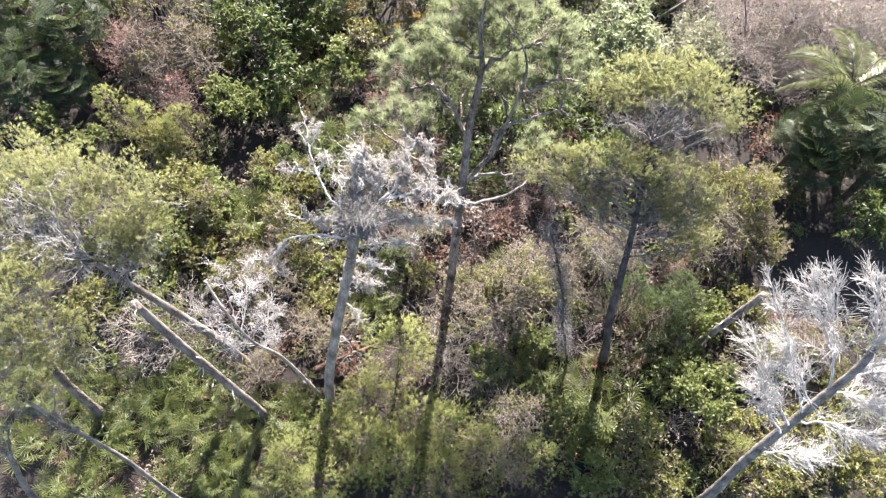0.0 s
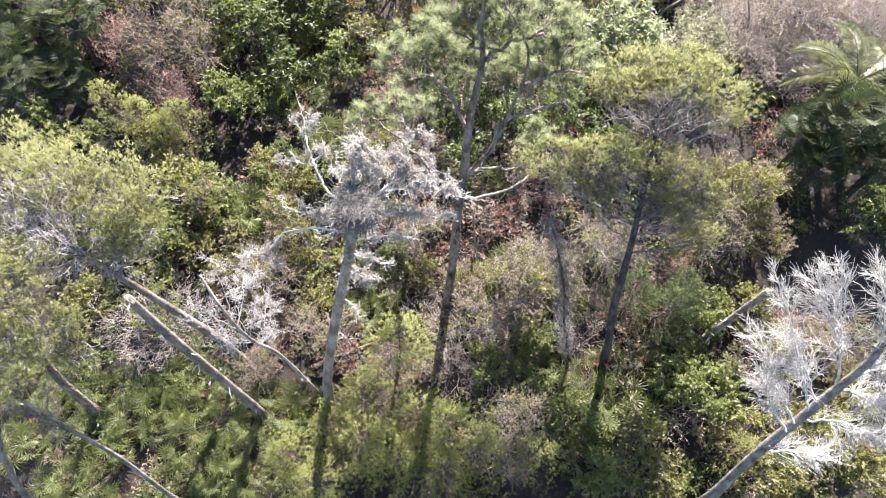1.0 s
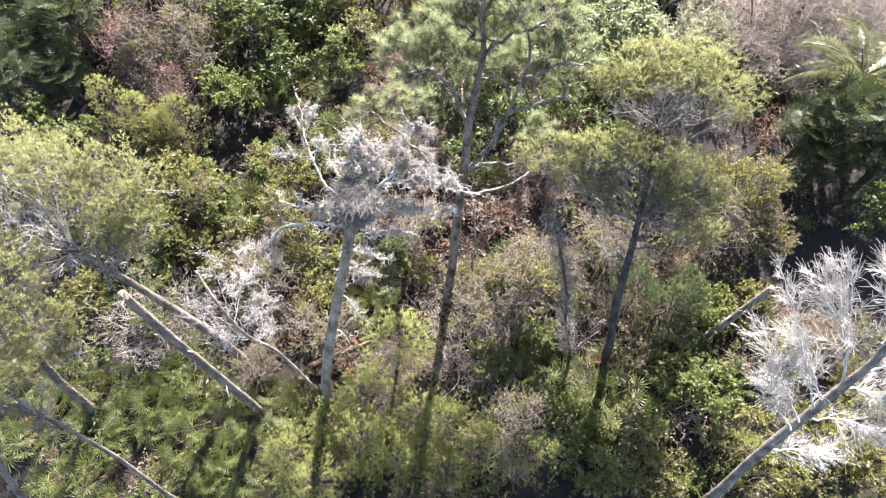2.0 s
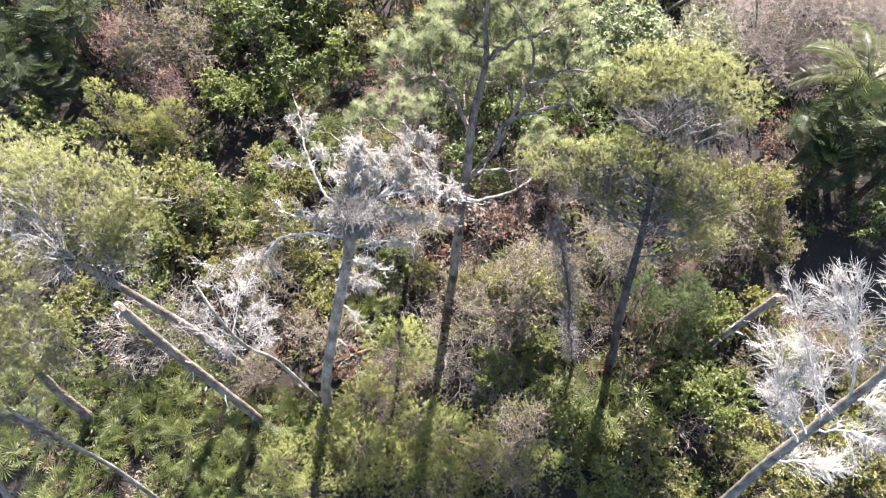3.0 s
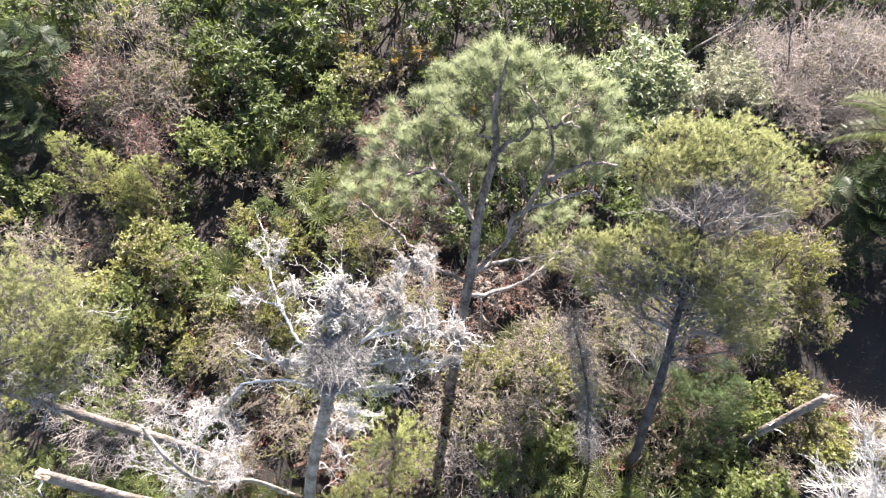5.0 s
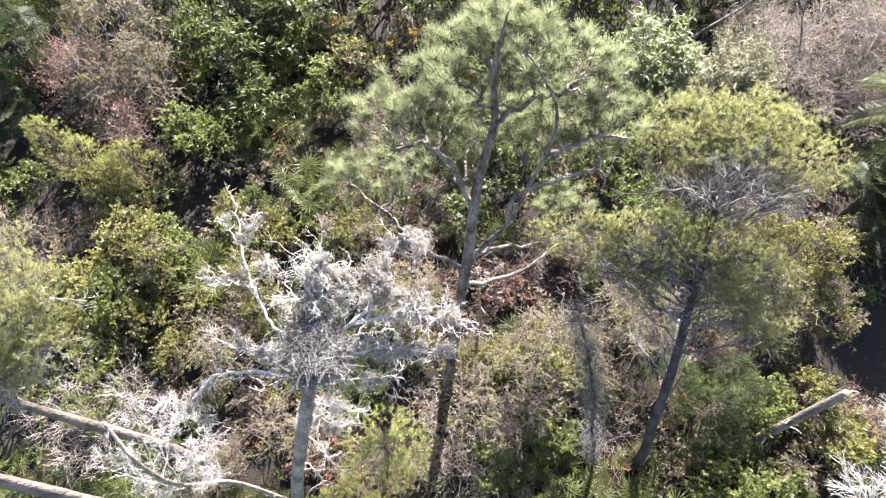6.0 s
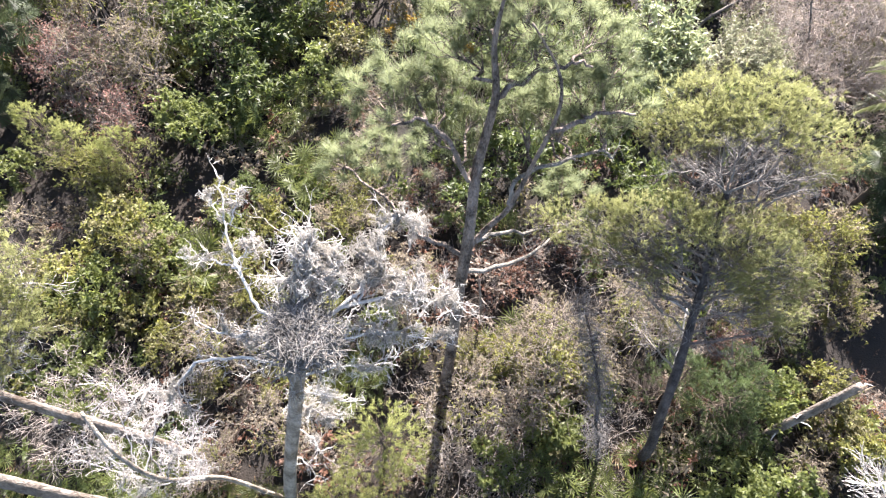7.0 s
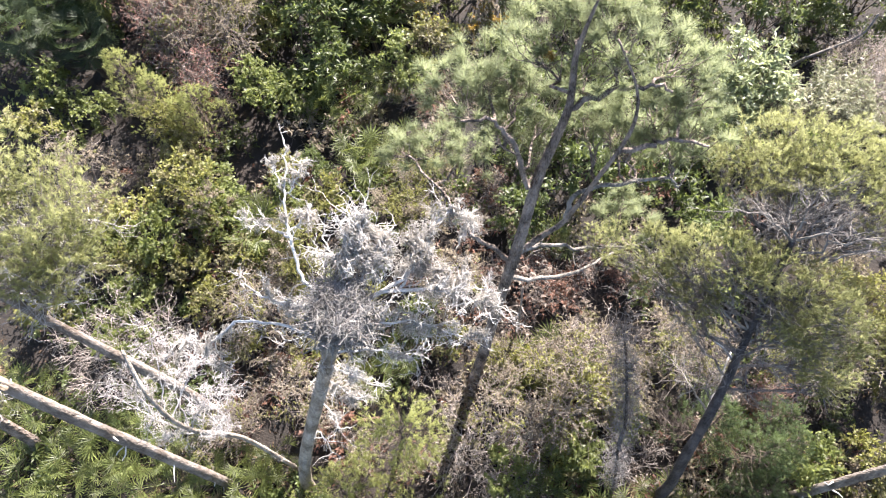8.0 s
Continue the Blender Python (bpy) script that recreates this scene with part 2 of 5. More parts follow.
def smooth_line(points, per=4):
    """A smooth line through control points (Catmull-Rom)."""
    p = np.asarray(points, float)
    e = np.vstack([2 * p[0] - p[1], p, 2 * p[-1] - p[-2]])
    out = []
    for i in range(len(p) - 1):
        for u in np.arange(per) / per:
            a, b, c, d = e[i:i + 4]
            out.append(0.5 * (2 * b + (c - a) * u + (2 * a - 5 * b + 4 * c - d) * u * u + (3 * b - a - 3 * c + d) * u ** 3))
    out.append(p[-1])
    return np.array(out)


def thing(name, at=(0, 0, 0)):
    ob = new(name)
    ob.empty_display_size = 0.2
    ob.location = at
    return ob


def part(name, me, parent, label="", m=None, kind=""):
    ob = new(name, me)
    ob.parent = parent
    if m is not None:
        ob.matrix_basis = m
    return tagged(ob, label=label, kind=kind)


def height(x, y):
    return 0.28 * noise.noise((x * 0.16, y * 0.16, 3.1)) + 0.08 * noise.noise((x * 0.7, y * 0.7, 8.0))


def spread_out(protos, spots, group, rng, sink=0.05, upright=6):
    """Puts the given plants, and copies of them, at the spots (x, y, size)."""
    fresh = list(protos)
    for i, (x, y, s) in enumerate(spots):
        m = pose(x, y, height(x, y) - sink, rng.uniform(-upright, upright), rng.uniform(-upright, upright), rng.uniform(0, 360)) @ Matrix.Diagonal((s, s, s * rng.uniform(0.85, 1.15), 1))
        if i < len(fresh):
            fresh[i].matrix_basis = m
            ob = fresh[i]
        else:
            ob = copy_thing(protos[i % len(protos)], pose(0, 0, 0))
            ob.matrix_basis = m
        tagged(ob, group=group)
    for ob in fresh[len(spots):]:
        for o in (*ob.children_recursive, ob):
            bpy.data.objects.remove(o)


# ---- ground ----
def ground():
    near = np.arange(-34, 34.1, 0.8)
    far = np.array([38, 45, 60, 90, 160, 320, 700, 1500.0])
    xs = np.concatenate([-far[::-1], near, far])
    ys = xs + 10
    X, Y = np.meshgrid(xs, ys, indexing="ij")
    Z = np.array([[height(x, y) for y in ys] for x in xs])
    n = len(xs)
    i, j = np.meshgrid(np.arange(n - 1), np.arange(n - 1), indexing="ij")
    g = Geo()
    g.add(np.stack([X, Y, Z], -1).reshape(-1, 3), np.stack([i * n + j, (i + 1) * n + j, (i + 1) * n + j + 1, i * n + j + 1], -1).reshape(-1, 4))
    tagged(new("ground", g.mesh("ground", soil())), "brown sandy soil strewn with dead leaves, darkened for shade between shrubs", "ground", kind="structure")


ground()


# ---- kinds of plants ----
def shrub(name, seed, r, h, heads, shoots, per, size, slim, leaf, stem, label, droop=0.25, twigs=0, leaf2=None, share2=0.0, category="shrub", wood=True):
    """A bush: stems to several heads of uneven height, leafy shoots that spray out of each head, gaps between the heads."""
    rng = np.random.default_rng(seed)
    root = thing(name)
    ang = np.arange(heads) * 2.4 + rng.uniform(-0.5, 0.5, heads)
    out = r * 0.72 * np.sqrt((np.arange(heads) + 0.4) / heads)
    c = np.stack([out * np.cos(ang), out * np.sin(ang), h * (0.72 - 0.42 * (out / r) ** 2) * rng.uniform(0.62, 1.12, heads)], -1)
    reach = r * rng.uniform(0.3, 0.5, heads)
    other = rng.random(heads) < share2
    st = Geo()
    feet = rng.normal(size=(5, 3)) * np.array([0.14, 0.14, 0]) * r
    for k in range(heads):
        st.tube(bent(feet[k % 5], c[k], rng, 0.05, 0.06, 5), np.linspace(0.022, 0.009, 5) * max(r, 0.7), 4)
    groups = ([], [])
    for k in range(shoots):
        q = k % heads
        a = c[q] + rng.normal(size=3) * reach[q] * 0.22
        d = unit(unit(c[q] * np.array([1, 1, 0.2]) + 1e-3) * 0.45 + rng.normal(size=3) * 0.75 + np.array([0, 0, 0.55]))
        ln = reach[q] * rng.uniform(0.7, 1.45)
        s = np.linspace(0, 1, 3)[:, None]
        line = a + d * ln * s - np.array([0, 0, droop * ln]) * s ** 2
        line[:, 2] = np.maximum(line[:, 2], 0.05)
        if wood:
            st.tube(line, np.linspace(0.006, 0.003, 3), 3)
        u = rng.uniform(0.15, 1.0, per)
        p = np.stack([np.interp(u, s[:, 0], line[:, i]) for i in range(3)], -1)
        way = unit(d * 0.55 + rng.normal(size=(per, 3)) * 0.6 - np.array([0, 0, droop * 0.6]))
        up = unit(np.array([0, 0, 1.0]) + rng.normal(size=(per, 3)) * 0.42)
        groups[1 if leaf2 and other[q] != (rng.random() < 0.12) else 0].append((p, way, up))
    for k in range(twigs):
        q = k % heads
        a = c[q] + rng.normal(size=3) * reach[q] * 0.4
        d = unit(unit(a) * 0.5 + rng.normal(size=3) * 0.7) * reach[q] * rng.uniform(0.7, 1.7)
        line = bent(a, a + d, rng, 0, 0.12, 3)
        line[:, 2] = np.maximum(line[:, 2], 0.03)
        st.tube(line, np.linspace(0.0055, 0.0025, 3), 3)
    part("branchwork", st.mesh("branchwork", stem), root, kind="stuff")
    for group, mat, nm in zip(groups, (leaf, leaf2), ("foliage", "side_foliage")):
        if group:
            P, D, N = (np.concatenate([g[i] for g in group]) for i in range(3))
            L = size * rng.uniform(0.6, 1.25, len(P))
            g = Geo()
            blades(g, P, D, N, L, L * slim)
            part(nm, g.mesh(nm, mat), root)
    return tagged(root, label, category)


def twig_tree(g, p, d, length, radius, depth, rng, fork=3, curl=0.25, lift=0.15, tips=None, thin=0.0032):
    """Bare branching wood."""
    n = 5 if depth > 1 else 4 if depth else 3
    pts = [np.asarray(p, float)]
    way = np.asarray(d, float)
    for k in range(n - 1):
        way = unit(way + rng.normal(size=3) * curl + np.array([0, 0, lift]))
        pts.append(pts[-1] + way * length / (n - 1))
    pts = np.array(pts)
    g.tube(pts, np.linspace(radius, radius * 0.5, n), 5 if radius > 0.02 else 3, cap=radius > 0.02)
    if tips is not None:
        tips.append(pts[-1])
    if depth > 0:
        for k in range(fork + (1 if rng.random() < 0.4 else 0)):
            s = rng.uniform(0.3, 1.0)
            i = min(int(s * (n - 1)), n - 2)
            at = pts[i] + (pts[i + 1] - pts[i]) * (s * (n - 1) - i)
            side = unit(way + rng.normal(size=3) * 0.75)
            twig_tree(g, at, side, length * rng.uniform(0.45, 0.7), max(radius * 0.5, thin), depth - 1, rng, fork, curl, lift, tips, thin)


def twig_bush(name, seed, r, mat, label, leaf=None, leaves=0, thick=0.014, stems=7, fork=3, leaf_size=0.05):
    rng = np.random.default_rng(seed)
    root = thing(name)
    g, tips = Geo(), []
    for k in range(stems):
        d = unit(np.array([*(rng.normal(size=2) * 0.6), 0.9]))
        twig_tree(g, rng.normal(size=3) * np.array([0.12, 0.12, 0]), d, r * 0.95, thick, 3, rng, fork, 0.22, 0.05, tips)
    part("branchwork", g.mesh("branchwork", mat), root, kind="stuff")
    if leaf:
        t = np.array(tips)
        P = t[rng.integers(0, len(t), leaves)] + rng.normal(size=(leaves, 3)) * 0.05
        l = Geo()
        L = leaf_size * (0.6 + 0.8 * rng.random(leaves))
        blades(l, P, unit(rng.normal(size=(leaves, 3)) - np.array([0, 0, 0.4])), unit(rng.normal(size=(leaves, 3)) + np.array([0, 0, 0.8])), L, L * 0.45)
        part("dry_foliage", l.mesh("dry_foliage", leaf), root, kind="stuff")
    return tagged(root, label, "bush")


def young_pine(seed, label, name="young_pine", mat=None, R=1.25):
    """A bushy young pine: whorls of short branches, dense needle sprays that turn up."""
    rng = np.random.default_rng(seed)
    root = thing(name)
    H = 3.6
    w, wood = Geo(), Geo()
    w.tube(bent((0, 0, 0), (0, 0, H * 0.93), rng, 0, 0.015, 6), np.linspace(0.055, 0.012, 6), 6)
    P, D = [], []
    for z in np.arange(0.5, H, 0.2):
        reach = R * (1 - (z / H) ** 1.7) ** 0.8 + 0.12
        for a in rng.uniform(0, 2 * np.pi, 5):
            rr = reach * rng.uniform(0.65, 1.1)
            out = np.array([math.cos(a) * rr, math.sin(a) * rr, z + rr * rng.uniform(0.1, 0.4)])
            line = bent((0, 0, z), out, rng, -0.06, 0.04, 5)
            wood.tube(line, np.linspace(0.014, 0.005, 5), 3)
            for k in range(7):
                s = rng.uniform(0.62, 1.05)
                q = np.array([np.interp(s, np.linspace(0, 1, 5), line[:, c]) for c in range(3)])
                e = rng.normal(size=3)
                P.append(q + e * 0.07)
                D.append(unit(out * np.array([1, 1, 0]) * 0.5 / max(rr, 0.1) + np.array([0, 0, 0.9]) + e * 0.4))
    g = Geo()
    needles(g, np.array(P), np.array(D), 21, 0.125, 0.0098, 0.85, 0.09, rng)
    part("trunk", w.mesh("trunk", M_STEM), root)
    part("branchwork", wood.mesh("branchwork", M_STEM), root, kind="stuff")
    part("needle_foliage", g.mesh("needle_foliage", mat or M_YOUNG, False), root)
    return tagged(root, label, "young tree")


def fan_mesh(name, seed, R, fingers, stalk, droop, mat, width):
    """One fan leaf: a stalk and pleated fingers spread from its end."""
    rng = np.random.default_rng(seed)
    g = Geo()
    g.tube(bent((0, 0, -stalk), (0, 0, 0), rng, 0, 0.02, 4), (0.012, 0.01, 0.009, 0.006), 4)
    for k in range(fingers):
        a = radians(-118 + 236 * (k + 0.5) / fingers + rng.uniform(-3, 3))
        ln = R * (0.72 + 0.28 * math.cos(a * 0.6)) * rng.uniform(0.88, 1.06)
        d = np.array([math.sin(a), 0.25, math.cos(a)])
        d /= np.linalg.norm(d)
        n = np.array([0, 1.0, 0])
        s = np.cross(d, n)
        up = np.cross(s, d)
        mid = d * ln * 0.5 + up * 0.03 * ln
        tip = d * ln - n * 0 + np.array([0, -droop * ln, -droop * ln * 0.8])
        wd = width * rng.uniform(0.85, 1.15)
        v = [np.zeros(3), mid + s * wd / 2, mid + up * wd * 0.25, mid - s * wd / 2, tip]
        g.add(v, [[0, 1, 2], [0, 2, 3], [1, 4, 2], [2, 4, 3]])
    return g.mesh(name, mat, False)


FANS = [fan_mesh("fan_leaf", s, 0.5, 13, 0.62, 0.06 + 0.06 * (s % 3), M_PALMETTO, 0.036) for s in range(5)]
DRY_FANS = [fan_mesh("dead_fan_leaf", 40 + s, 0.45, 13, 0.4, 0.35, M_DRYFROND, 0.045) for s in range(2)]
PALM_FANS = [fan_mesh("palm_leaf", 60 + s, 1.0, 26, 0.9, 0.3 + 0.1 * (s % 3), M_PALM, 0.05) for s in range(4)]


def palmetto(seed, label):
    rng = np.random.default_rng(seed)
    root = thing("saw_palmetto")
    g = Geo()
    g.tube(smooth_line([(-0.25, 0, 0.05), (0, 0.02, 0.16), (0.12, 0.02, 0.36)], 3), np.linspace(0.08, 0.07, 7), 7)
    part("stem", g.mesh("stem", M_STEM), root)
    for k in range(14):
        a, tilt = k * 137.5 + rng.uniform(-25, 25), rng.uniform(8, 74)
        ln = 0.62 * rng.uniform(0.6, 1.4)
        d = Vector((0, 0, ln))
        m = pose(0.1 + rng.uniform(-0.15, 0.15), rng.uniform(-0.15, 0.15), 0.32, 0, 0, a) @ pose(0, 0, 0, -tilt) @ Matrix.Translation(d) @ pose(0, 0, 0, rng.uniform(-35, 0), rng.uniform(-15, 15), 0)
        part("fan_leaf", FANS[int(rng.integers(0, 5))], root, m=m @ Matrix.Scale(rng.uniform(0.8, 1.15), 4))
    for k in range(2):
        m = pose(0.1, 0, 0.3, 0, 0, rng.uniform(0, 360)) @ pose(0, 0, 0, -105) @ Matrix.Translation((0, 0, 0.4))
        part("dead_fan_leaf", DRY_FANS[k], root, "withered tan leaf", m)
    return tagged(root, label, "palmetto")


def cabbage_palm(seed, H, label):
    rng = np.random.default_rng(seed)
    root = thing("cabbage_palm")
    g = Geo()
    n = 14
    zz = np.linspace(0, H, n)
    g.tube(np.stack([0.15 * np.sin(zz * 0.5), 0.05 * zz / H, zz], -1), 0.17 + 0.035 * (np.arange(n) % 2), 10)
    part("trunk", g.mesh("trunk", M_STEM), root)
    for k in range(26):
        a, tilt = k * 137.5 + rng.uniform(-20, 20), 12 + 100 * (k / 26) + rng.uniform(-8, 8)
        m = pose(0.15 * math.sin(H * 0.5), 0.05, H, 0, 0, a) @ pose(0, 0, 0, -tilt) @ Matrix.Translation((0, 0, 0.95)) @ pose(0, 0, 0, rng.uniform(-35, -5), rng.uniform(-12, 12), 0)
        part("palm_leaf", PALM_FANS[int(rng.integers(0, 4))], root, m=m @ Matrix.Scale(rng.uniform(0.85, 1.1), 4))
    return tagged(root, label, "palm")


def feather_leaf(name, seed, L):
    rng = np.random.default_rng(seed)
    g = Geo()
    s = np.linspace(0, 1, 12)
    spine = np.stack([0 * s, L * (s - 0.18 * s ** 3), L * (0.35 * s - 0.62 * s ** 2.4)], -1)
    g.tube(spine, np.linspace(0.025, 0.005, 12), 4)
    P, D, N, W = [], [], [], []
    for u in np.linspace(0.08, 0.99, 70):
        q = np.array([np.interp(u, s, spine[:, c]) for c in range(3)])
        for sg in (-1, 1):
            P.append(q)
            D.append(unit(np.array([sg * 0.85, 0.55, -0.15 + rng.uniform(-0.15, 0.2)])))
            N.append(np.array([0, 0, 1.0]) + rng.normal(size=3) * 0.1)
            W.append(0.55 * math.sin(math.pi * (0.12 + 0.83 * u)) + 0.08)
    l = Geo()
    blades(l, np.array(P), np.array(D), np.array(N), np.array(W), 0.034, 0.3)
    return g.mesh(name + "_rib", M_STEM), l.mesh(name, M_FEATHER, False)


def tube_part(name, root, line, radii, mat, sides=9, label=""):
    g = Geo()
    g.tube(line, radii, sides)
    return part(name, g.mesh(name, mat), root, label)


def trunk_part(name, root, line, radii, mat, label="", ridge=0.05, seed=1):
    """A round trunk with an uneven, plated surface: rings every few centimetres, each point pushed in or out."""
    s = np.concatenate([[0], np.cumsum(np.linalg.norm(np.diff(line, axis=0), axis=1))])
    u = np.linspace(0, s[-1], max(int(s[-1] / 0.07), 8))
    p = np.stack([np.interp(u, s, line[:, c]) for c in range(3)], -1)
    for k in range(2):
        p[1:-1] = (p[:-2] + 2 * p[1:-1] + p[2:]) / 4
    g = Geo()
    sides = 18
    g.tube(p, np.interp(u, s, radii), sides)
    ring = g.v[0].reshape(len(p), sides, 3)
    push = np.array([[noise.noise((3.0 * math.cos(w), 3.0 * math.sin(w), z * 4.5 + seed * 7)) + 0.6 * noise.noise((7 * math.cos(w), 7 * math.sin(w), z * 11 + seed * 3)) for w in np.arange(sides) * 2 * np.pi / sides] for z in u])
    g.v[0] = (p[:, None] + (ring - p[:, None]) * (1 + ridge * 1.6 * push)[..., None]).reshape(-1, 3)
    return part(name, g.mesh(name, mat), root, label)


def rough_trunk(line, r0, r1, rng):
    n = len(line)
    return np.linspace(r0, r1, n) * (1 + 0.03 * rng.normal(size=n))


def nearest(lines, p):
    pts = np.concatenate(lines)
    return pts[np.argmin(((pts - p) ** 2).sum(1) + 0.6 * np.maximum(pts[:, 2] - p[2] + 0.15, 0) ** 2)]


# ---- the tall pine ----
def tuft_mesh(seed):
    """One brush of long needles at a shoot's end, pointing along +z."""
    rng = np.random.default_rng(seed)
    g = Geo()
    needles(g, np.zeros((1, 3)), np.array([[0, 0, 1.0]]), 165, 0.3, 0.0072, 1.0, 0.1, rng)
    g.tube(((0, 0, -0.12), (0, 0, 0.1)), (0.008, 0.006), 4)
    return g.mesh("needle_tuft", M_PINE, False)


TUFTS = [tuft_mesh(200 + k) for k in range(5)]
BROWN_TUFT = tuft_mesh(209)
BROWN_TUFT.materials[0] = M_GOLD


def lobe_tufts(root, lobes, lines, rng, twigs):
    for x, y, z, r in lobes:
        c = np.array((x + 0.04, y + 0.5, z - 0.32))
        a = nearest(lines, c)
        limb = bent(a, c - np.array([0, 0, 0.25 * r]), rng, -0.05, 0.06, 6)
        twigs.tube(limb, np.linspace(0.032, 0.014, 6), 5)
        for u in sphere_points(rng, int(9 + 25 * r * r), -0.35):
            p = c + u * r * np.array([1, 1, 0.75]) * rng.uniform(0.55, 1.0)
            twigs.tube(bent(limb[int(rng.integers(2, 6))], p, rng, -0.08, 0.07, 5), np.linspace(0.012, 0.007, 5), 4)
            way = Vector(u * 0.7 + np.array([0, 0, 0.75]) + rng.normal(size=3) * 0.15)
            m = Matrix.Translation(p) @ way.to_track_quat("Z", "Y").to_matrix().to_4x4() @ Matrix.Rotation(rng.uniform(0, 6.28), 4, "Z") @ Matrix.Scale(rng.uniform(0.8, 1.1), 4)
            part("needle_tuft", TUFTS[int(rng.integers(0, 5))], root, m=m)


def tall_pine():
    rng = np.random.default_rng(11)
    root = thing("pine_tree")
    trunk = smooth_line([(0.1, 7.7, -0.2), (0.3, 8.2, 2.4), (0.42, 8.6, 5.0), (0.57, 8.92, 7.39), (0.67, 9.55, 8.7), (0.82, 9.88, 9.5), (0.91, 9.97, 10.4), (0.83, 10.16, 11.2), (0.88, 10.24, 11.8), (0.98, 10.42, 12.3)])
    stem = smooth_line([(0.55, 8.9, 6.9), (0.95, 9.15, 7.4), (1.3, 9.28, 7.9), (1.59, 9.5, 8.9), (1.89, 9.72, 10.2), (1.82, 9.96, 10.9), (1.35, 10.25, 11.6)])
    trunk_part("trunk", root, trunk, rough_trunk(trunk, 0.19, 0.013, rng) * np.interp(trunk[:, 2], [-1, 0.8, 7, 12], [1.05, 0.8, 0.83, 0.9]), M_PINEBARK, ridge=0.07, seed=103)
    trunk_part("second_stem", root, stem, rough_trunk(stem, 0.068, 0.014, rng), M_PINEBARK, ridge=0.07, seed=5)
    limbs = [
        [(0.54, 9.4, 8.7), (0.16, 9.59, 9.6), (-0.24, 9.73, 10.0), (-0.72, 9.5, 10.2)],
        [(0.9, 9.95, 10.3), (1.4, 10.07, 10.7), (1.91, 10.1, 10.9), (2.3, 9.98, 11.0)],
        [(1.8, 9.65, 9.8), (2.3, 9.8, 9.9), (2.61, 9.88, 10.0), (3.15, 9.8, 10.1)],
        [(1.3, 9.3, 8.0), (1.5, 9.7, 8.3), (2.33, 10.0, 8.4), (2.97, 10.18, 8.5), (3.25, 10.15, 8.3)],
        [(0.6, 8.9, 7.1), (1.03, 9.12, 7.0), (1.9, 9.6, 6.4), (2.91, 10.02, 5.9)],
        [(0.5, 8.7, 6.3), (1.54, 9.03, 6.0), (2.3, 9.61, 5.7), (3.0, 10.27, 5.5)],
        [(0.5, 8.8, 6.8), (-0.22, 8.92, 7.4), (-0.82, 9.43, 7.6), (-1.08, 9.68, 7.7), (-1.82, 10.25, 7.8)],
    ]
    lines = [trunk[24:], stem]
    for k, pts in enumerate(limbs):
        line = smooth_line(pts, 5)
        line[1:-1] += rng.normal(size=(len(line) - 2, 3)) * 0.028
        lines.append(line)
        tube_part("limb", root, line, rough_trunk(line, 0.052, 0.02, rng), M_GREYWOOD if k in (3, 4, 5) else M_PINEBARK, 8, "bleached dead limb" if k in (4, 5) else "")
        twigs = Geo()
        if k in (3, 4, 5, 6):
            for j in range(7):
                i = int(rng.integers(4, len(line)))
                twig_tree(twigs, line[i], unit(rng.normal(size=3)), rng.uniform(0.25, 0.6), 0.012, 1, rng, 2, 0.3, 0.1)
            part("dead_twig_tangle", twigs.mesh("dead_twig_tangle", M_GREYWOOD), root, "bare grey twigs", kind="stuff")
    lobes_high = [(-0.5, 10.45, 10.2, 0.7), (-1.0, 9.7, 10.35, 0.6), (0.2, 10.4, 10.9, 0.7), (0.75, 10.3, 11.3, 0.7), (1.45, 10.15, 11.3, 0.75), (2.3, 10.45, 10.8, 0.8), (2.8, 10.3, 10.35, 0.75), (3.1, 10.1, 9.7, 0.65), (2.4, 10.1, 9.9, 0.7), (1.08, 10.3, 10.6, 0.6), (0.1, 10.3, 9.9, 0.65), (0.85, 10.45, 11.65, 0.6), (1.3, 10.3, 11.6, 0.55), (-0.6, 9.9, 9.9, 0.5), (1.3, 10.4, 9.3, 0.55), (1.95, 10.3, 9.6, 0.55), (0.75, 10.5, 9.3, 0.5), (2.3, 10.5, 8.6, 0.5)]
    lobes_low = [(-1.28, 10.32, 7.8, 0.75), (-1.95, 10.05, 7.6, 0.55), (-0.6, 10.19, 7.8, 0.55), (0.45, 9.75, 8.9, 0.35), (1.85, 10.4, 9.0, 0.55), (2.67, 10.59, 6.3, 0.35), (3.3, 10.56, 5.6, 0.55), (2.6, 10.4, 5.7, 0.4), (-0.15, 10.04, 9.3, 0.45), (2.95, 10.2, 9.0, 0.5)]
    twigs = Geo()
    lobe_tufts(root, lobes_high + lobes_low, lines, rng, twigs)
    part("twig_tangle", twigs.mesh("twig_tangle", M_PINEBARK), root, kind="stuff")
    for k in range(3):
        part("dead_needle_tuft", BROWN_TUFT, root, "small orange dead needle tuft", Matrix.Translation((0.41 + 0.04 * k, 10.45, 10.8 + 0.03 * k)) @ pose(0, 0, 0, 60 * k - 70, 20, 0) @ Matrix.Scale(0.5, 4))
    tagged(root, "tall green long-needled pine with forked trunk and bleached lower limbs", "pine tree")


tall_pine()


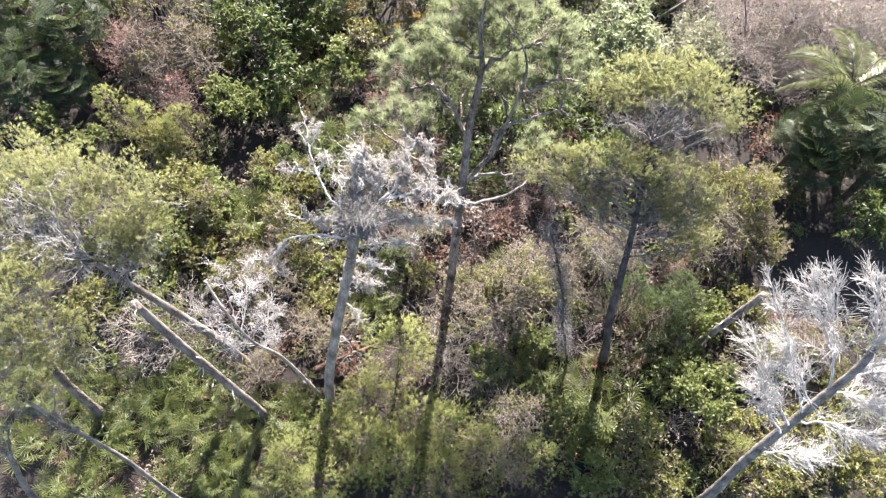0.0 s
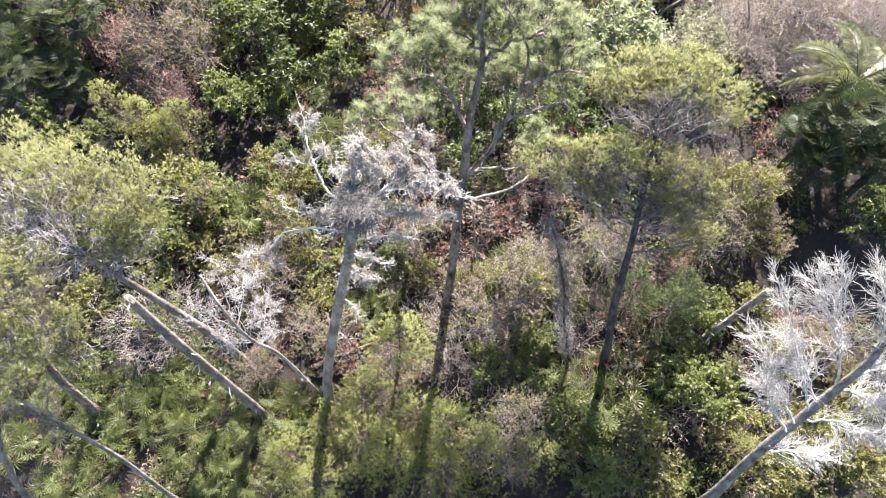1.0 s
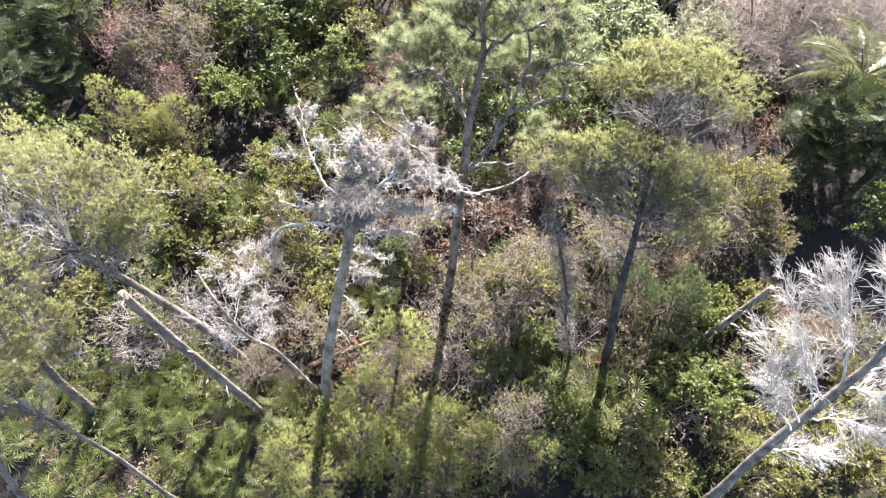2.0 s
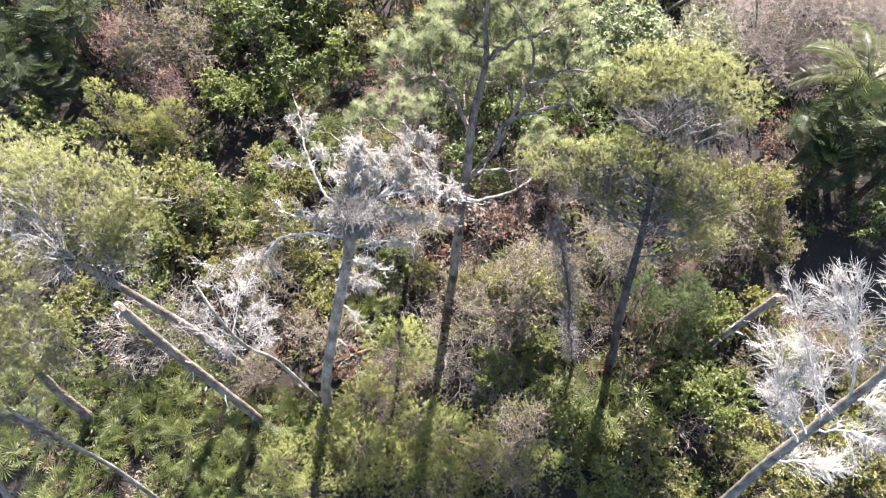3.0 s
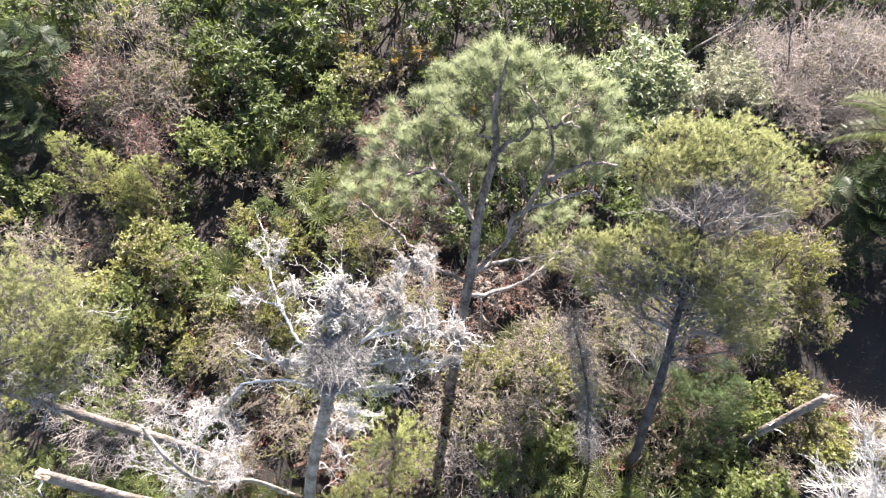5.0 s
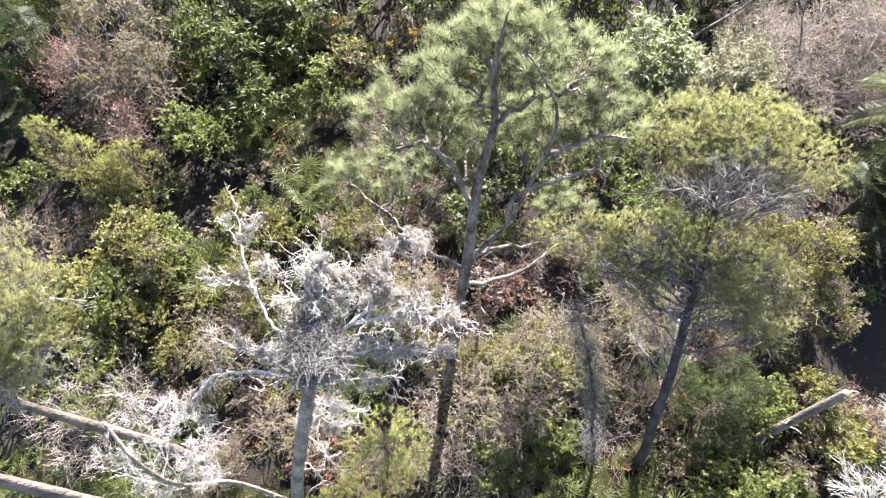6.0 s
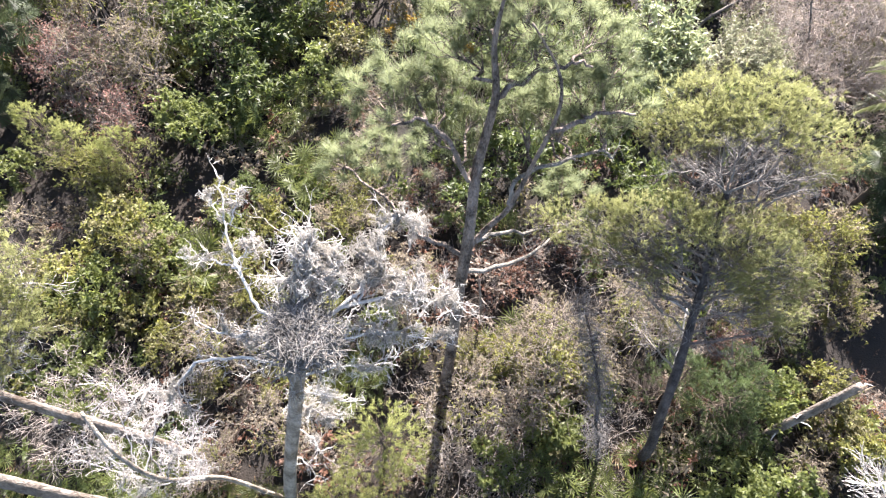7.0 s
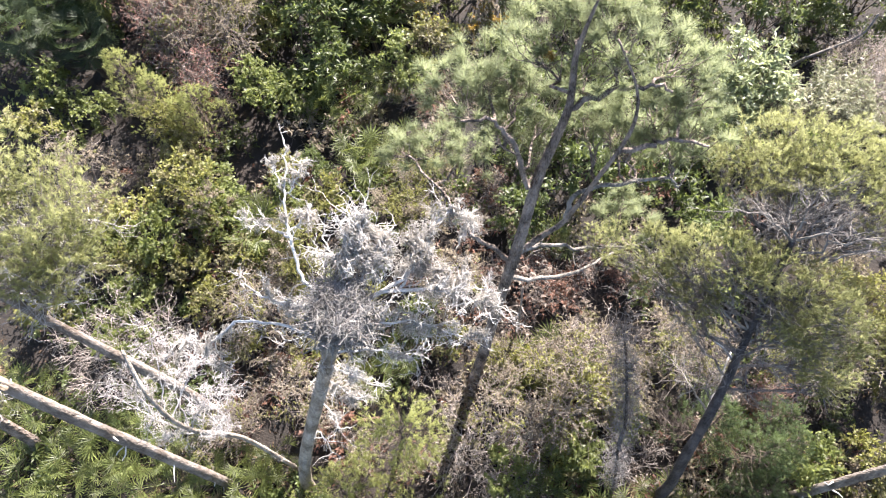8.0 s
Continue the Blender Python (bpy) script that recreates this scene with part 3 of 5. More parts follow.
# ---- the short-needled pines ----
def short_pine(seed, trunk_pts, lobes, r0, label, bare=10, density=1.0, trunk_mat=None, fans=(), stubs=()):
    """A flat-topped pine: limbs fan out from the upper trunk, dense sprays of short needles on top, grey dead twigs beneath."""
    rng = np.random.default_rng(seed)
    root = thing("pine_tree")
    trunk = smooth_line(trunk_pts, 5)
    trunk_part("trunk", root, trunk, rough_trunk(trunk, r0, r0 * 0.4, rng), trunk_mat or M_PINEBARK, ridge=0.07, seed=37)
    tw, dead, P, D = Geo(), Geo(), [], []
    upper = trunk[len(trunk) // 2:]
    for x, y, z, r in lobes:
        c = np.array((x, y, z))
        a = nearest([upper], c - np.array([0, 0, 0.9]))
        limb = bent(a, c - np.array([0, 0, 0.45 * r]), rng, -0.04, 0.05, 6)
        tube_part("limb", root, limb, np.linspace(0.035, 0.014, 6), M_PINEBARK, 6)
        for k in range(bare):
            i = int(rng.integers(1, 6))
            twig_tree(dead, limb[i], unit(rng.normal(size=3) + np.array([0, -0.3, -0.1])), rng.uniform(0.3, 0.75), 0.011, 2, rng, 2, 0.3, 0.0)
        for u in sphere_points(rng, int(50 * r * density) + 5, -0.15):
            p = c + u * r * np.array([1.12, 1.12, 0.45]) * rng.uniform(0.55, 1.08)
            tw.tube(bent(limb[int(rng.integers(2, 6))], p, rng, -0.1, 0.06, 4), np.linspace(0.01, 0.005, 4), 3)
            for j in range(8):
                e = rng.normal(size=3)
                P.append(p + e * np.array([0.085, 0.085, 0.05]))
                D.append(unit(u * 0.35 + np.array([0, 0, 0.75]) + e * 0.4))
    for x, y, z in fans:
        tip = np.array((x, y, z))
        limb = bent(nearest([upper], tip - np.array([0, 0, 0.6])), tip, rng, -0.03, 0.05, 6)
        tube_part("dead_limb", root, limb, np.linspace(0.03, 0.014, 6), M_GREYWOOD, 6, "bare grey limb")
        for k in range(9):
            twig_tree(dead, limb[int(rng.integers(3, 6))], unit(unit(limb[-1] - limb[0]) + rng.normal(size=3) * 0.6), rng.uniform(0.4, 0.8), 0.011, 2, rng, 3, 0.25, 0.05)
    for a, b in stubs:
        tube_part("dead_limb", root, bent(a, b, rng, 0, 0.03, 6), np.linspace(0.032, 0.016, 6), M_GREYTWIG, 6, "pale broken limb")
    g = Geo()
    needles(g, np.array(P), np.array(D), 20, 0.105, 0.0075, 0.85, 0.07, rng)
    part("twig_tangle", tw.mesh("twig_tangle", M_DEADTWIG), root, kind="stuff")
    if bare:
        part("dead_twig_tangle", dead.mesh("dead_twig_tangle", M_DEADTWIG if trunk_mat == M_DARKBARK else M_GREYTWIG), root, "bare grey twigs beneath the needles", kind="stuff")
    part("needle_foliage", g.mesh("needle_foliage", M_SANDPINE, False), root)
    return tagged(root, label, "pine tree")


UPPER = [(4.7, 11.07, 8.4, 0.8), (5.37, 11.19, 8.6, 0.8), (6.07, 11.2, 8.7, 0.8), (6.76, 10.82, 8.6, 0.8), (7.4, 10.51, 8.2, 0.7), (6.12, 10.6, 8.6, 0.7), (5.01, 10.7, 8.5, 0.6), (4.2, 10.9, 8.2, 0.5), (7.2, 10.1, 7.9, 0.5)]
LOWER = [(3.3, 9.7, 6.9, 0.5), (4.0, 9.7, 7.1, 0.5), (4.72, 9.65, 7.2, 0.5), (5.45, 9.5, 7.2, 0.5), (6.19, 9.3, 7.1, 0.5), (6.9, 9.1, 6.7, 0.55), (3.52, 9.4, 6.4, 0.4), (6.22, 8.8, 6.2, 0.45), (7.0, 8.6, 5.7, 0.5), (2.6, 10.1, 6.0, 0.4), (7.2, 8.9, 6.2, 0.45), (7.0, 8.7, 5.2, 0.45), (4.3, 9.0, 6.3, 0.45), (6.0, 9.0, 6.6, 0.45), (7.6, 8.3, 4.9, 0.4)]
# the upper tier stands back from the lower one, which lies in the sun
UPPER = [(x + 0.14, y + 0.28, z - 0.32, r) for x, y, z, r in UPPER]
LOWER = [(x - 0.17, y - 0.3, z + 0.38, r) for x, y, z, r in LOWER]
short_pine(21, [(5.45, 5.75, -0.2), (5.2, 5.85, 2.0), (4.92, 6.25, 4.0), (5.0, 6.9, 5.1), (5.22, 7.8, 5.8), (5.4, 8.8, 6.7), (5.5, 9.7, 7.8)], UPPER + LOWER, 0.14, "broad two-tiered yellow-green pine with dark trunk and dead twigs", 14, 1.0, M_DARKBARK, [(4.7, 9.9, 8.3), (5.2, 9.8, 8.3), (6.6, 9.8, 8.1), (5.9, 9.7, 8.3), (7.0, 9.8, 7.8), (5.5, 10.1, 8.5), (4.1, 9.1, 6.7), (4.9, 8.9, 6.6), (5.7, 8.6, 6.4), (4.4, 8.3, 5.8), (3.7, 8.9, 6.1), (5.0, 7.6, 5.0), (4.6, 7.9, 4.6)], [((5.2, 7.2, 4.5), (5.51, 8.43, 5.0)), ((5.25, 7.9, 5.8), (4.25, 9.13, 5.4))])
short_pine(23, [(-6.5, 5.65, -0.2), (-6.75, 5.8, 2.6), (-7.3, 5.85, 5.8), (-7.86, 5.9, 8.5)], [(-10.2, 8.49, 8.9, 0.85), (-9.11, 8.05, 9.2, 0.85), (-8.19, 7.69, 9.3, 0.85), (-7.3, 7.39, 9.3, 0.8), (-6.8, 7.4, 9.0, 0.7), (-9.46, 7.45, 9.2, 0.85), (-8.43, 7.35, 9.4, 0.7), (-7.46, 6.85, 9.1, 0.75), (-6.85, 6.75, 8.9, 0.65), (-6.85, 6.37, 8.6, 0.55), (-7.45, 6.4, 8.7, 0.55), (-11.14, 8.09, 8.9, 0.8), (-10.73, 7.5, 8.9, 0.7)], 0.16, "flat-topped yellow-green pine with grey twigs under its crown", 16, 0.8, M_BROWNSNAG, [(-9.4, 6.5, 8.9), (-8.9, 6.3, 8.8), (-8.3, 6.2, 8.8), (-9.9, 6.6, 8.8), (-8.7, 6.8, 9.2), (-9.5, 7.0, 9.1), (-8.0, 6.0, 8.6)])
short_pine(24, [(-11.2, 4.0, -0.2), (-11.0, 4.4, 3.0), (-10.6, 5.0, 6.0), (-10.2, 5.3, 7.6)], [(-10.02, 6.57, 8.5, 0.8), (-9.16, 5.77, 8.7, 0.75), (-9.23, 4.92, 8.8, 0.8), (-8.81, 4.32, 8.3, 0.7), (-9.32, 3.75, 8.1, 0.75), (-10.07, 5.28, 8.9, 0.8), (-9.98, 4.13, 8.5, 0.8), (-9.31, 4.79, 6.4, 0.6), (-9.22, 4.5, 5.9, 0.55)], 0.15, "rounded yellow-green pine standing at the thicket's edge", 8)


# ---- dead trees ----
def moss_mesh(seed, r, fall, strands):
    """A wad of fine curling strands wound round a twig, with tails that hang down."""
    rng = np.random.default_rng(seed)
    g = Geo()
    core = bent((-r * 1.8, 0, 0), (r * 1.8, 0, 0), rng, 0.1, 0.08, 9)
    g.tube(core, r * np.array([0.06, 0.12, 0.2, 0.16, 0.24, 0.2, 0.14, 0.12, 0.05]), 7)
    hub = core[rng.integers(0, 9, 5)] + rng.normal(size=(5, 3)) * np.array([0.4, 0.4, 0.3]) * r
    p = hub[rng.integers(0, 5, strands)] + rng.normal(size=(strands, 3)) * r * 0.17
    d = unit(rng.normal(size=(strands, 3)) * np.array([1, 1, 0.8]) + np.array([0, 0, -0.2]))
    w = 0.0042
    for seg in range(6):
        ln = fall * rng.uniform(0.05, 0.2, (strands, 1))
        q = p + d * ln
        s = unit(np.cross(d, rng.normal(size=(strands, 3)))) * w
        v = np.stack([p - s, p + s, q + s * 0.9, q - s * 0.9], 1)
        g.add(v.reshape(-1, 3), np.arange(4 * strands).reshape(-1, 4))
        w *= 0.9
        p, d = q, unit(d + rng.normal(size=(strands, 3)) * 0.75 + np.array([0, 0, -0.55]))
    return g.mesh("spanish_moss", M_MOSS, False)


MOSS = [moss_mesh(300 + k, 0.075 + 0.015 * k, 0.22 + 0.05 * (k % 3), 85) for k in range(6)]


def hang_moss(lines, count, rng, low=0.7, high=1.3):
    for k in range(count):
        line = lines[int(rng.integers(0, len(lines)))]
        i = int(rng.integers(0, len(line)))
        p = line[i] + rng.normal(size=3) * 0.03
        ob = new("spanish_moss", MOSS[int(rng.integers(0, 6))])
        ob.matrix_basis = Matrix.Translation(p) @ pose(0, 0, 0, rng.uniform(-25, 25), rng.uniform(-25, 25), rng.uniform(0, 360)) @ Matrix.Diagonal((*(rng.uniform(low, high, 2)), rng.uniform(low, high) * 1.3, 1))
        tagged(ob, "pale grey hanging moss draped over a dead branch", "moss", "moss on the dead branches")


def bare_branch(root, pts, r0, rng, mat, twigs, depth, reach, lift=0.12, fork=3, name="branch", spread=0.7, thin=0.0036, curl=0.36):
    """A dead branch with its own fine twigs as a sub-part."""
    line = smooth_line(pts, 5)
    line[1:-1] += rng.normal(size=(len(line) - 2, 3)) * 0.014
    b = tube_part(name, root, line, rough_trunk(line, r0, r0 * 0.35, rng), mat, 7)
    g = Geo()
    way = np.gradient(line, axis=0)
    for k in range(twigs):
        i = int(rng.integers(len(line) // 5, len(line)))
        twig_tree(g, line[i], unit(unit(way[i]) * 0.7 + rng.normal(size=3) * spread), reach * rng.uniform(0.5, 1.1), max(r0 * 0.25, 0.0065), depth, rng, fork, curl, lift, None, thin)
    part("twig_tangle", g.mesh("twig_tangle", mat), b, kind="stuff")
    return line


def curved(p, d, turn, length, n=4):
    """A short line that starts along d and bends towards turn."""
    pts = [p]
    for k in range(n - 1):
        d = unit(d + turn * 0.5)
        pts.append(pts[-1] + d * length / (n - 1))
    return np.array(pts)


def feathered_branch(root, pts, r0, rng, mat, sides, reach, fine):
    """A bleached branch whose side shoots carry fans of fine twigs that sweep towards its tip."""
    line = smooth_line(pts, 6)
    line[1:-1] += rng.normal(size=(len(line) - 2, 3)) * 0.018
    b = tube_part("branch", root, line, rough_trunk(line, r0, r0 * 0.3, rng), mat, 7)
    g = Geo()
    way = unit(np.gradient(line, axis=0))
    for k in range(sides):
        s = 0.22 + 0.78 * ((k + rng.random()) / sides) ** 0.8
        i = min(int(s * (len(line) - 1)), len(line) - 1)
        side = unit(np.cross(way[i], rng.normal(size=3)))
        ln = reach * rng.uniform(0.55, 1.15) * (1.1 - 0.45 * s)
        shoot = curved(line[i], unit(way[i] * 0.55 + side), unit(way[i] + np.array([-0.15, 0, 0.15]) + rng.normal(size=3) * 0.5), ln, 6)
        g.tube(shoot, np.linspace(0.009, 0.004, 6), 4, cap=False)
        lead = unit(np.gradient(shoot, axis=0))
        for j in range(fine):
            q = rng.uniform(0.15, 1.0) * 5
            m = min(int(q), 4)
            at = shoot[m] + (shoot[m + 1] - shoot[m]) * (q - m)
            off = unit(np.cross(lead[m], rng.normal(size=3)))
            g.tube(curved(at, unit(lead[m] * 0.7 + off * 0.8), unit(lead[m] + rng.normal(size=3) * 0.7), ln * rng.uniform(0.3, 0.75), 5), (0.0046, 0.0043, 0.004, 0.0035, 0.0026), 3, cap=False)
    part("twig_tangle", g.mesh("twig_tangle", mat), b, kind="stuff")
    return line


def nest_tree():
    rng = np.random.default_rng(31)
    root = thing("dead_pine")
    trunk = smooth_line([(-3.68, 4.3, -0.3), (-3.56, 4.45, 1.4), (-3.42, 4.75, 2.6), (-3.05, 5.0, 4.5), (-2.5, 5.3, 7.0), (-2.0, 5.5, 9.2), (-1.66, 5.6, 10.8)], 5)
    trunk_part("trunk", root, trunk, rough_trunk(trunk, 0.165, 0.1, rng), M_PALEBARK, ridge=0.05, seed=35)
    b = [
        ([(-1.85, 5.9, 10.9), (-2.18, 6.2, 11.05), (-2.35, 6.5, 11.2), (-2.42, 6.62, 11.3), (-2.53, 6.91, 11.4), (-2.6, 7.16, 11.5), (-2.62, 7.38, 11.6), (-2.73, 7.73, 11.7)], 0.036, 16, 1, 0.22),
        ([(-2.38, 6.55, 11.25), (-2.58, 6.67, 11.2), (-2.77, 6.73, 11.2), (-3.06, 6.81, 11.1), (-3.31, 6.87, 11.0)], 0.024, 12, 1, 0.25),
        ([(-1.75, 5.7, 10.6), (-2.0, 5.9, 10.6), (-2.55, 6.0, 10.5), (-2.83, 6.05, 10.45), (-3.16, 6.17, 10.4)], 0.04, 14, 2, 0.32),
        ([(-1.8, 5.6, 10.3), (-2.09, 5.66, 10.4), (-2.72, 5.74, 10.3), (-3.14, 5.67, 10.2), (-3.5, 5.38, 10.0), (-3.92, 5.4, 9.9)], 0.038, 14, 2, 0.34),
        ([(-1.6, 5.8, 10.7), (-1.18, 6.22, 10.9), (-0.49, 6.41, 10.8), (-0.06, 6.41, 10.7), (0.3, 6.41, 10.6)], 0.045, 34, 2, 0.45),
        ([(-1.6, 5.9, 10.8), (-0.95, 6.40, 11.00), (-0.81, 6.73, 11.15), (-0.66, 7.12, 11.25), (-0.61, 7.34, 11.30)], 0.04, 16, 1, 0.28),
        ([(-1.6, 5.9, 10.9), (-1.63, 6.45, 11.4), (-1.49, 6.8, 11.6)], 0.035, 26, 2, 0.45),
        ([(-1.6, 5.9, 10.9), (-1.35, 6.39, 11.20), (-1.24, 6.71, 11.35)], 0.03, 20, 2, 0.35),
        ([(-1.75, 5.55, 10.1), (-1.25, 5.68, 10.1), (-0.75, 5.74, 9.9)], 0.03, 20, 2, 0.4),
        ([(-1.66, 5.7, 10.5), (-1.25, 5.88, 10.6), (-0.65, 6.05, 10.4), (0.08, 6.07, 10.1)], 0.035, 30, 2, 0.4),
        ([(-2.4, 5.35, 7.6), (-2.1, 5.2, 7.5), (-1.95, 5.0, 7.2)], 0.02, 8, 1, 0.35),
        ([(-2.8, 5.15, 5.6), (-2.5, 5.0, 5.6), (-2.35, 4.8, 5.2)], 0.02, 8, 1, 0.4),
        ([(-1.9, 5.5, 9.7), (-1.6, 5.4, 9.7), (-1.3, 5.35, 9.5)], 0.024, 14, 2, 0.3),
        ([(-2.05, 5.45, 8.95), (-1.8, 5.35, 8.9), (-1.55, 5.25, 8.7)], 0.02, 10, 2, 0.3),
        ([(-2.42, 6.62, 11.3), (-2.34, 6.76, 11.3), (-2.25, 6.88, 11.35), (-2.24, 7.04, 11.4)], 0.02, 7, 1, 0.2),
        ([(-2.56, 7.03, 11.45), (-2.48, 7.16, 11.5), (-2.42, 7.31, 11.6), (-2.44, 7.48, 11.65)], 0.017, 8, 1, 0.18),
        ([(-2.6, 7.16, 11.5), (-2.74, 7.3, 11.55), (-2.8, 7.45, 11.6)], 0.015, 7, 1, 0.18),
        ([(-3.14, 5.67, 10.2), (-3.38, 5.45, 10.0), (-3.28, 5.2, 9.8)], 0.02, 9, 1, 0.25),
        ([(-0.66, 7.12, 11.25), (-0.45, 7.35, 11.25), (-0.28, 7.27, 11.20), (-0.29, 7.12, 11.00)], 0.028, 8, 1, 0.2),
        ([(-0.96, 6.32, 10.90), (-0.85, 6.61, 11.05), (-0.83, 6.87, 11.15)], 0.03, 9, 1, 0.25),
        ([(-0.53, 6.36, 10.80), (-0.47, 6.52, 10.90), (-0.49, 6.65, 10.95)], 0.022, 6, 1, 0.2),
        ([(-0.20, 6.36, 10.75), (-0.22, 6.50, 10.85), (-0.19, 6.61, 10.90)], 0.022, 6, 1, 0.2),
        ([(0.10, 6.39, 10.65), (0.12, 6.50, 10.75), (0.10, 6.58, 10.80)], 0.02, 5, 1, 0.18),
        ([(-1.80, 6.43, 11.10), (-1.95, 6.62, 11.20), (-2.01, 6.77, 11.30), (-1.96, 6.82, 11.35)], 0.014, 2, 1, 0.15),
        ([(-1.94, 6.35, 11.10), (-2.06, 6.50, 11.20), (-2.09, 6.69, 11.30)], 0.013, 2, 1, 0.12),
        ([(-1.58, 6.67, 11.45), (-1.45, 6.83, 11.60), (-1.49, 6.95, 11.70)], 0.014, 4, 1, 0.15),
    ]
    lines = [bare_branch(root, p, r * 0.68, rng, M_WHITEWOOD, int(n * 0.75) + 2, d, reach, lift=0.2) for p, r, n, d, reach in b]
    tagged(root, "bare weathered grey dead pine carrying a stick nest", "dead tree")
    hang_moss([lines[6][4:], lines[7][4:], lines[6][4:]], 34, rng, 0.5, 1.15)
    hang_moss([lines[5][8:], lines[19], lines[19][4:], lines[18][4:]], 30, rng, 0.45, 1.0)
    hang_moss([lines[20], lines[21], lines[22], lines[4][8:], lines[9][6:]], 36, rng, 0.4, 0.95)
    hang_moss([lines[0][18:], lines[15][4:], lines[16][3:]], 14, rng, 0.25, 0.5)
    hang_moss([lines[1][10:], lines[14][6:]], 9, rng, 0.35, 0.7)
    hang_moss([lines[2][6:16], lines[2][6:16], lines[3][14:], lines[17]], 18, rng, 0.4, 0.85)
    hang_moss([lines[k][3:] for k in (10, 11)], 3, rng, 0.4, 0.7)
    hang_moss([lines[k][3:] for k in (8, 9)], 14, rng, 0.4, 0.9)
    hang_moss([lines[k][3:] for k in (12, 13)], 9, rng, 0.4, 0.9)
    hang_moss([trunk[-12:]], 6, rng, 0.5, 0.9)
    hang_moss([bent((-0.45, 9.15, 7.45), (-0.3, 9.25, 7.45), rng)], 7, rng, 0.6, 1.0)


nest_tree()


def stick_nest():
    rng = np.random.default_rng(32)
    cx, cy, cz = -1.62, 5.85, 11.0
    root = thing("bird_nest", (cx, cy, cz))
    sticks = []
    for k in range(6):
        g = Geo()
        ln = 0.36 + 0.08 * k
        line = bent((-ln / 2, 0, 0), (ln / 2, 0, 0), rng, 0.04, 0.035, 6)
        g.tube(line, np.linspace(0.008, 0.004, 6), 4)
        g.tube(bent(line[3], line[3] + rng.normal(size=3) * 0.1, rng, 0, 0.05, 3), (0.006, 0.005, 0.003), 3)
        sticks.append(g.mesh("stick", M_NESTSTICK if k % 3 else M_GREYWOOD))
    for k in range(290):
        a, h = rng.uniform(0, 360), rng.uniform(0, 1)
        rr = (0.2 + 0.24 * h) * rng.uniform(0.75, 1.1)
        turn = a + 90 + rng.normal() * 38 if rng.random() < 0.7 else a + rng.normal() * 25
        m = pose(rr * math.cos(radians(a)), rr * math.sin(radians(a)), -0.6 + 0.72 * h, rng.uniform(-25, 25), rng.uniform(-28, 28), turn)
        part("stick", sticks[int(rng.integers(0, 6))], root, m=m)
    for name, mat, count, top in (("lining", M_NESTSTICK, 420, 0.2), ("rim_twigs", M_NESTSTICK, 420, 0.17)):
        g = Geo()
        for k in range(count):
            a, rr = rng.uniform(0, 6.28), (0.33 if name == "lining" else 0.42) * math.sqrt(rng.random())
            p = np.array([rr * math.cos(a), rr * math.sin(a), top - 0.1 * rr * rr + rng.normal() * 0.045])
            d = unit(np.array([*rng.normal(size=2), 0.2 * rng.normal()])) * rng.uniform(0.06, 0.22)
            g.tube(bent(p - d, p + d, rng, 0.02, 0.07, 4), (0.003, 0.0046, 0.004, 0.0022), 3)
        part(name, g.mesh(name, mat), root, "heap of fine grey twigs", kind="stuff")
    tagged(root, "large heaped nest of grey sticks on a dead pine top", "nest")


stick_nest()


def dead_tree_white(name, seed, trunk_pts, r0, tips, label, mat, moss=0, twigs=26, reach=0.7, depth=3, limb=0.03, below=0.8, spread=0.7):
    rng = np.random.default_rng(seed)
    root = thing(name)
    trunk = smooth_line(trunk_pts, 5)
    trunk_part("trunk", root, trunk, rough_trunk(trunk, r0, r0 * 0.45, rng), M_PALEBARK if r0 < 0.07 else M_GREYWOOD, ridge=0.05, seed=38)
    lines = []
    for tip in tips:
        if not isinstance(tip[0], float):
            lines.append(feathered_branch(root, tip, limb, rng, mat, twigs, reach, depth))
            continue
        a = nearest([trunk[6:]], np.array(tip) - np.array([0, 0, below]))
        mid = (a + np.array(tip)) / 2 + rng.normal(size=3) * 0.08
        lines.append(bare_branch(root, [a, mid, tip], limb, rng, mat, twigs, depth, reach, 0.1, 4, spread=spread))
    if moss:
        hang_moss([l[5:] for l in lines] + [trunk[6:-4]] * 6, moss, rng, 0.25, 0.55)
    return tagged(root, label, "dead tree")


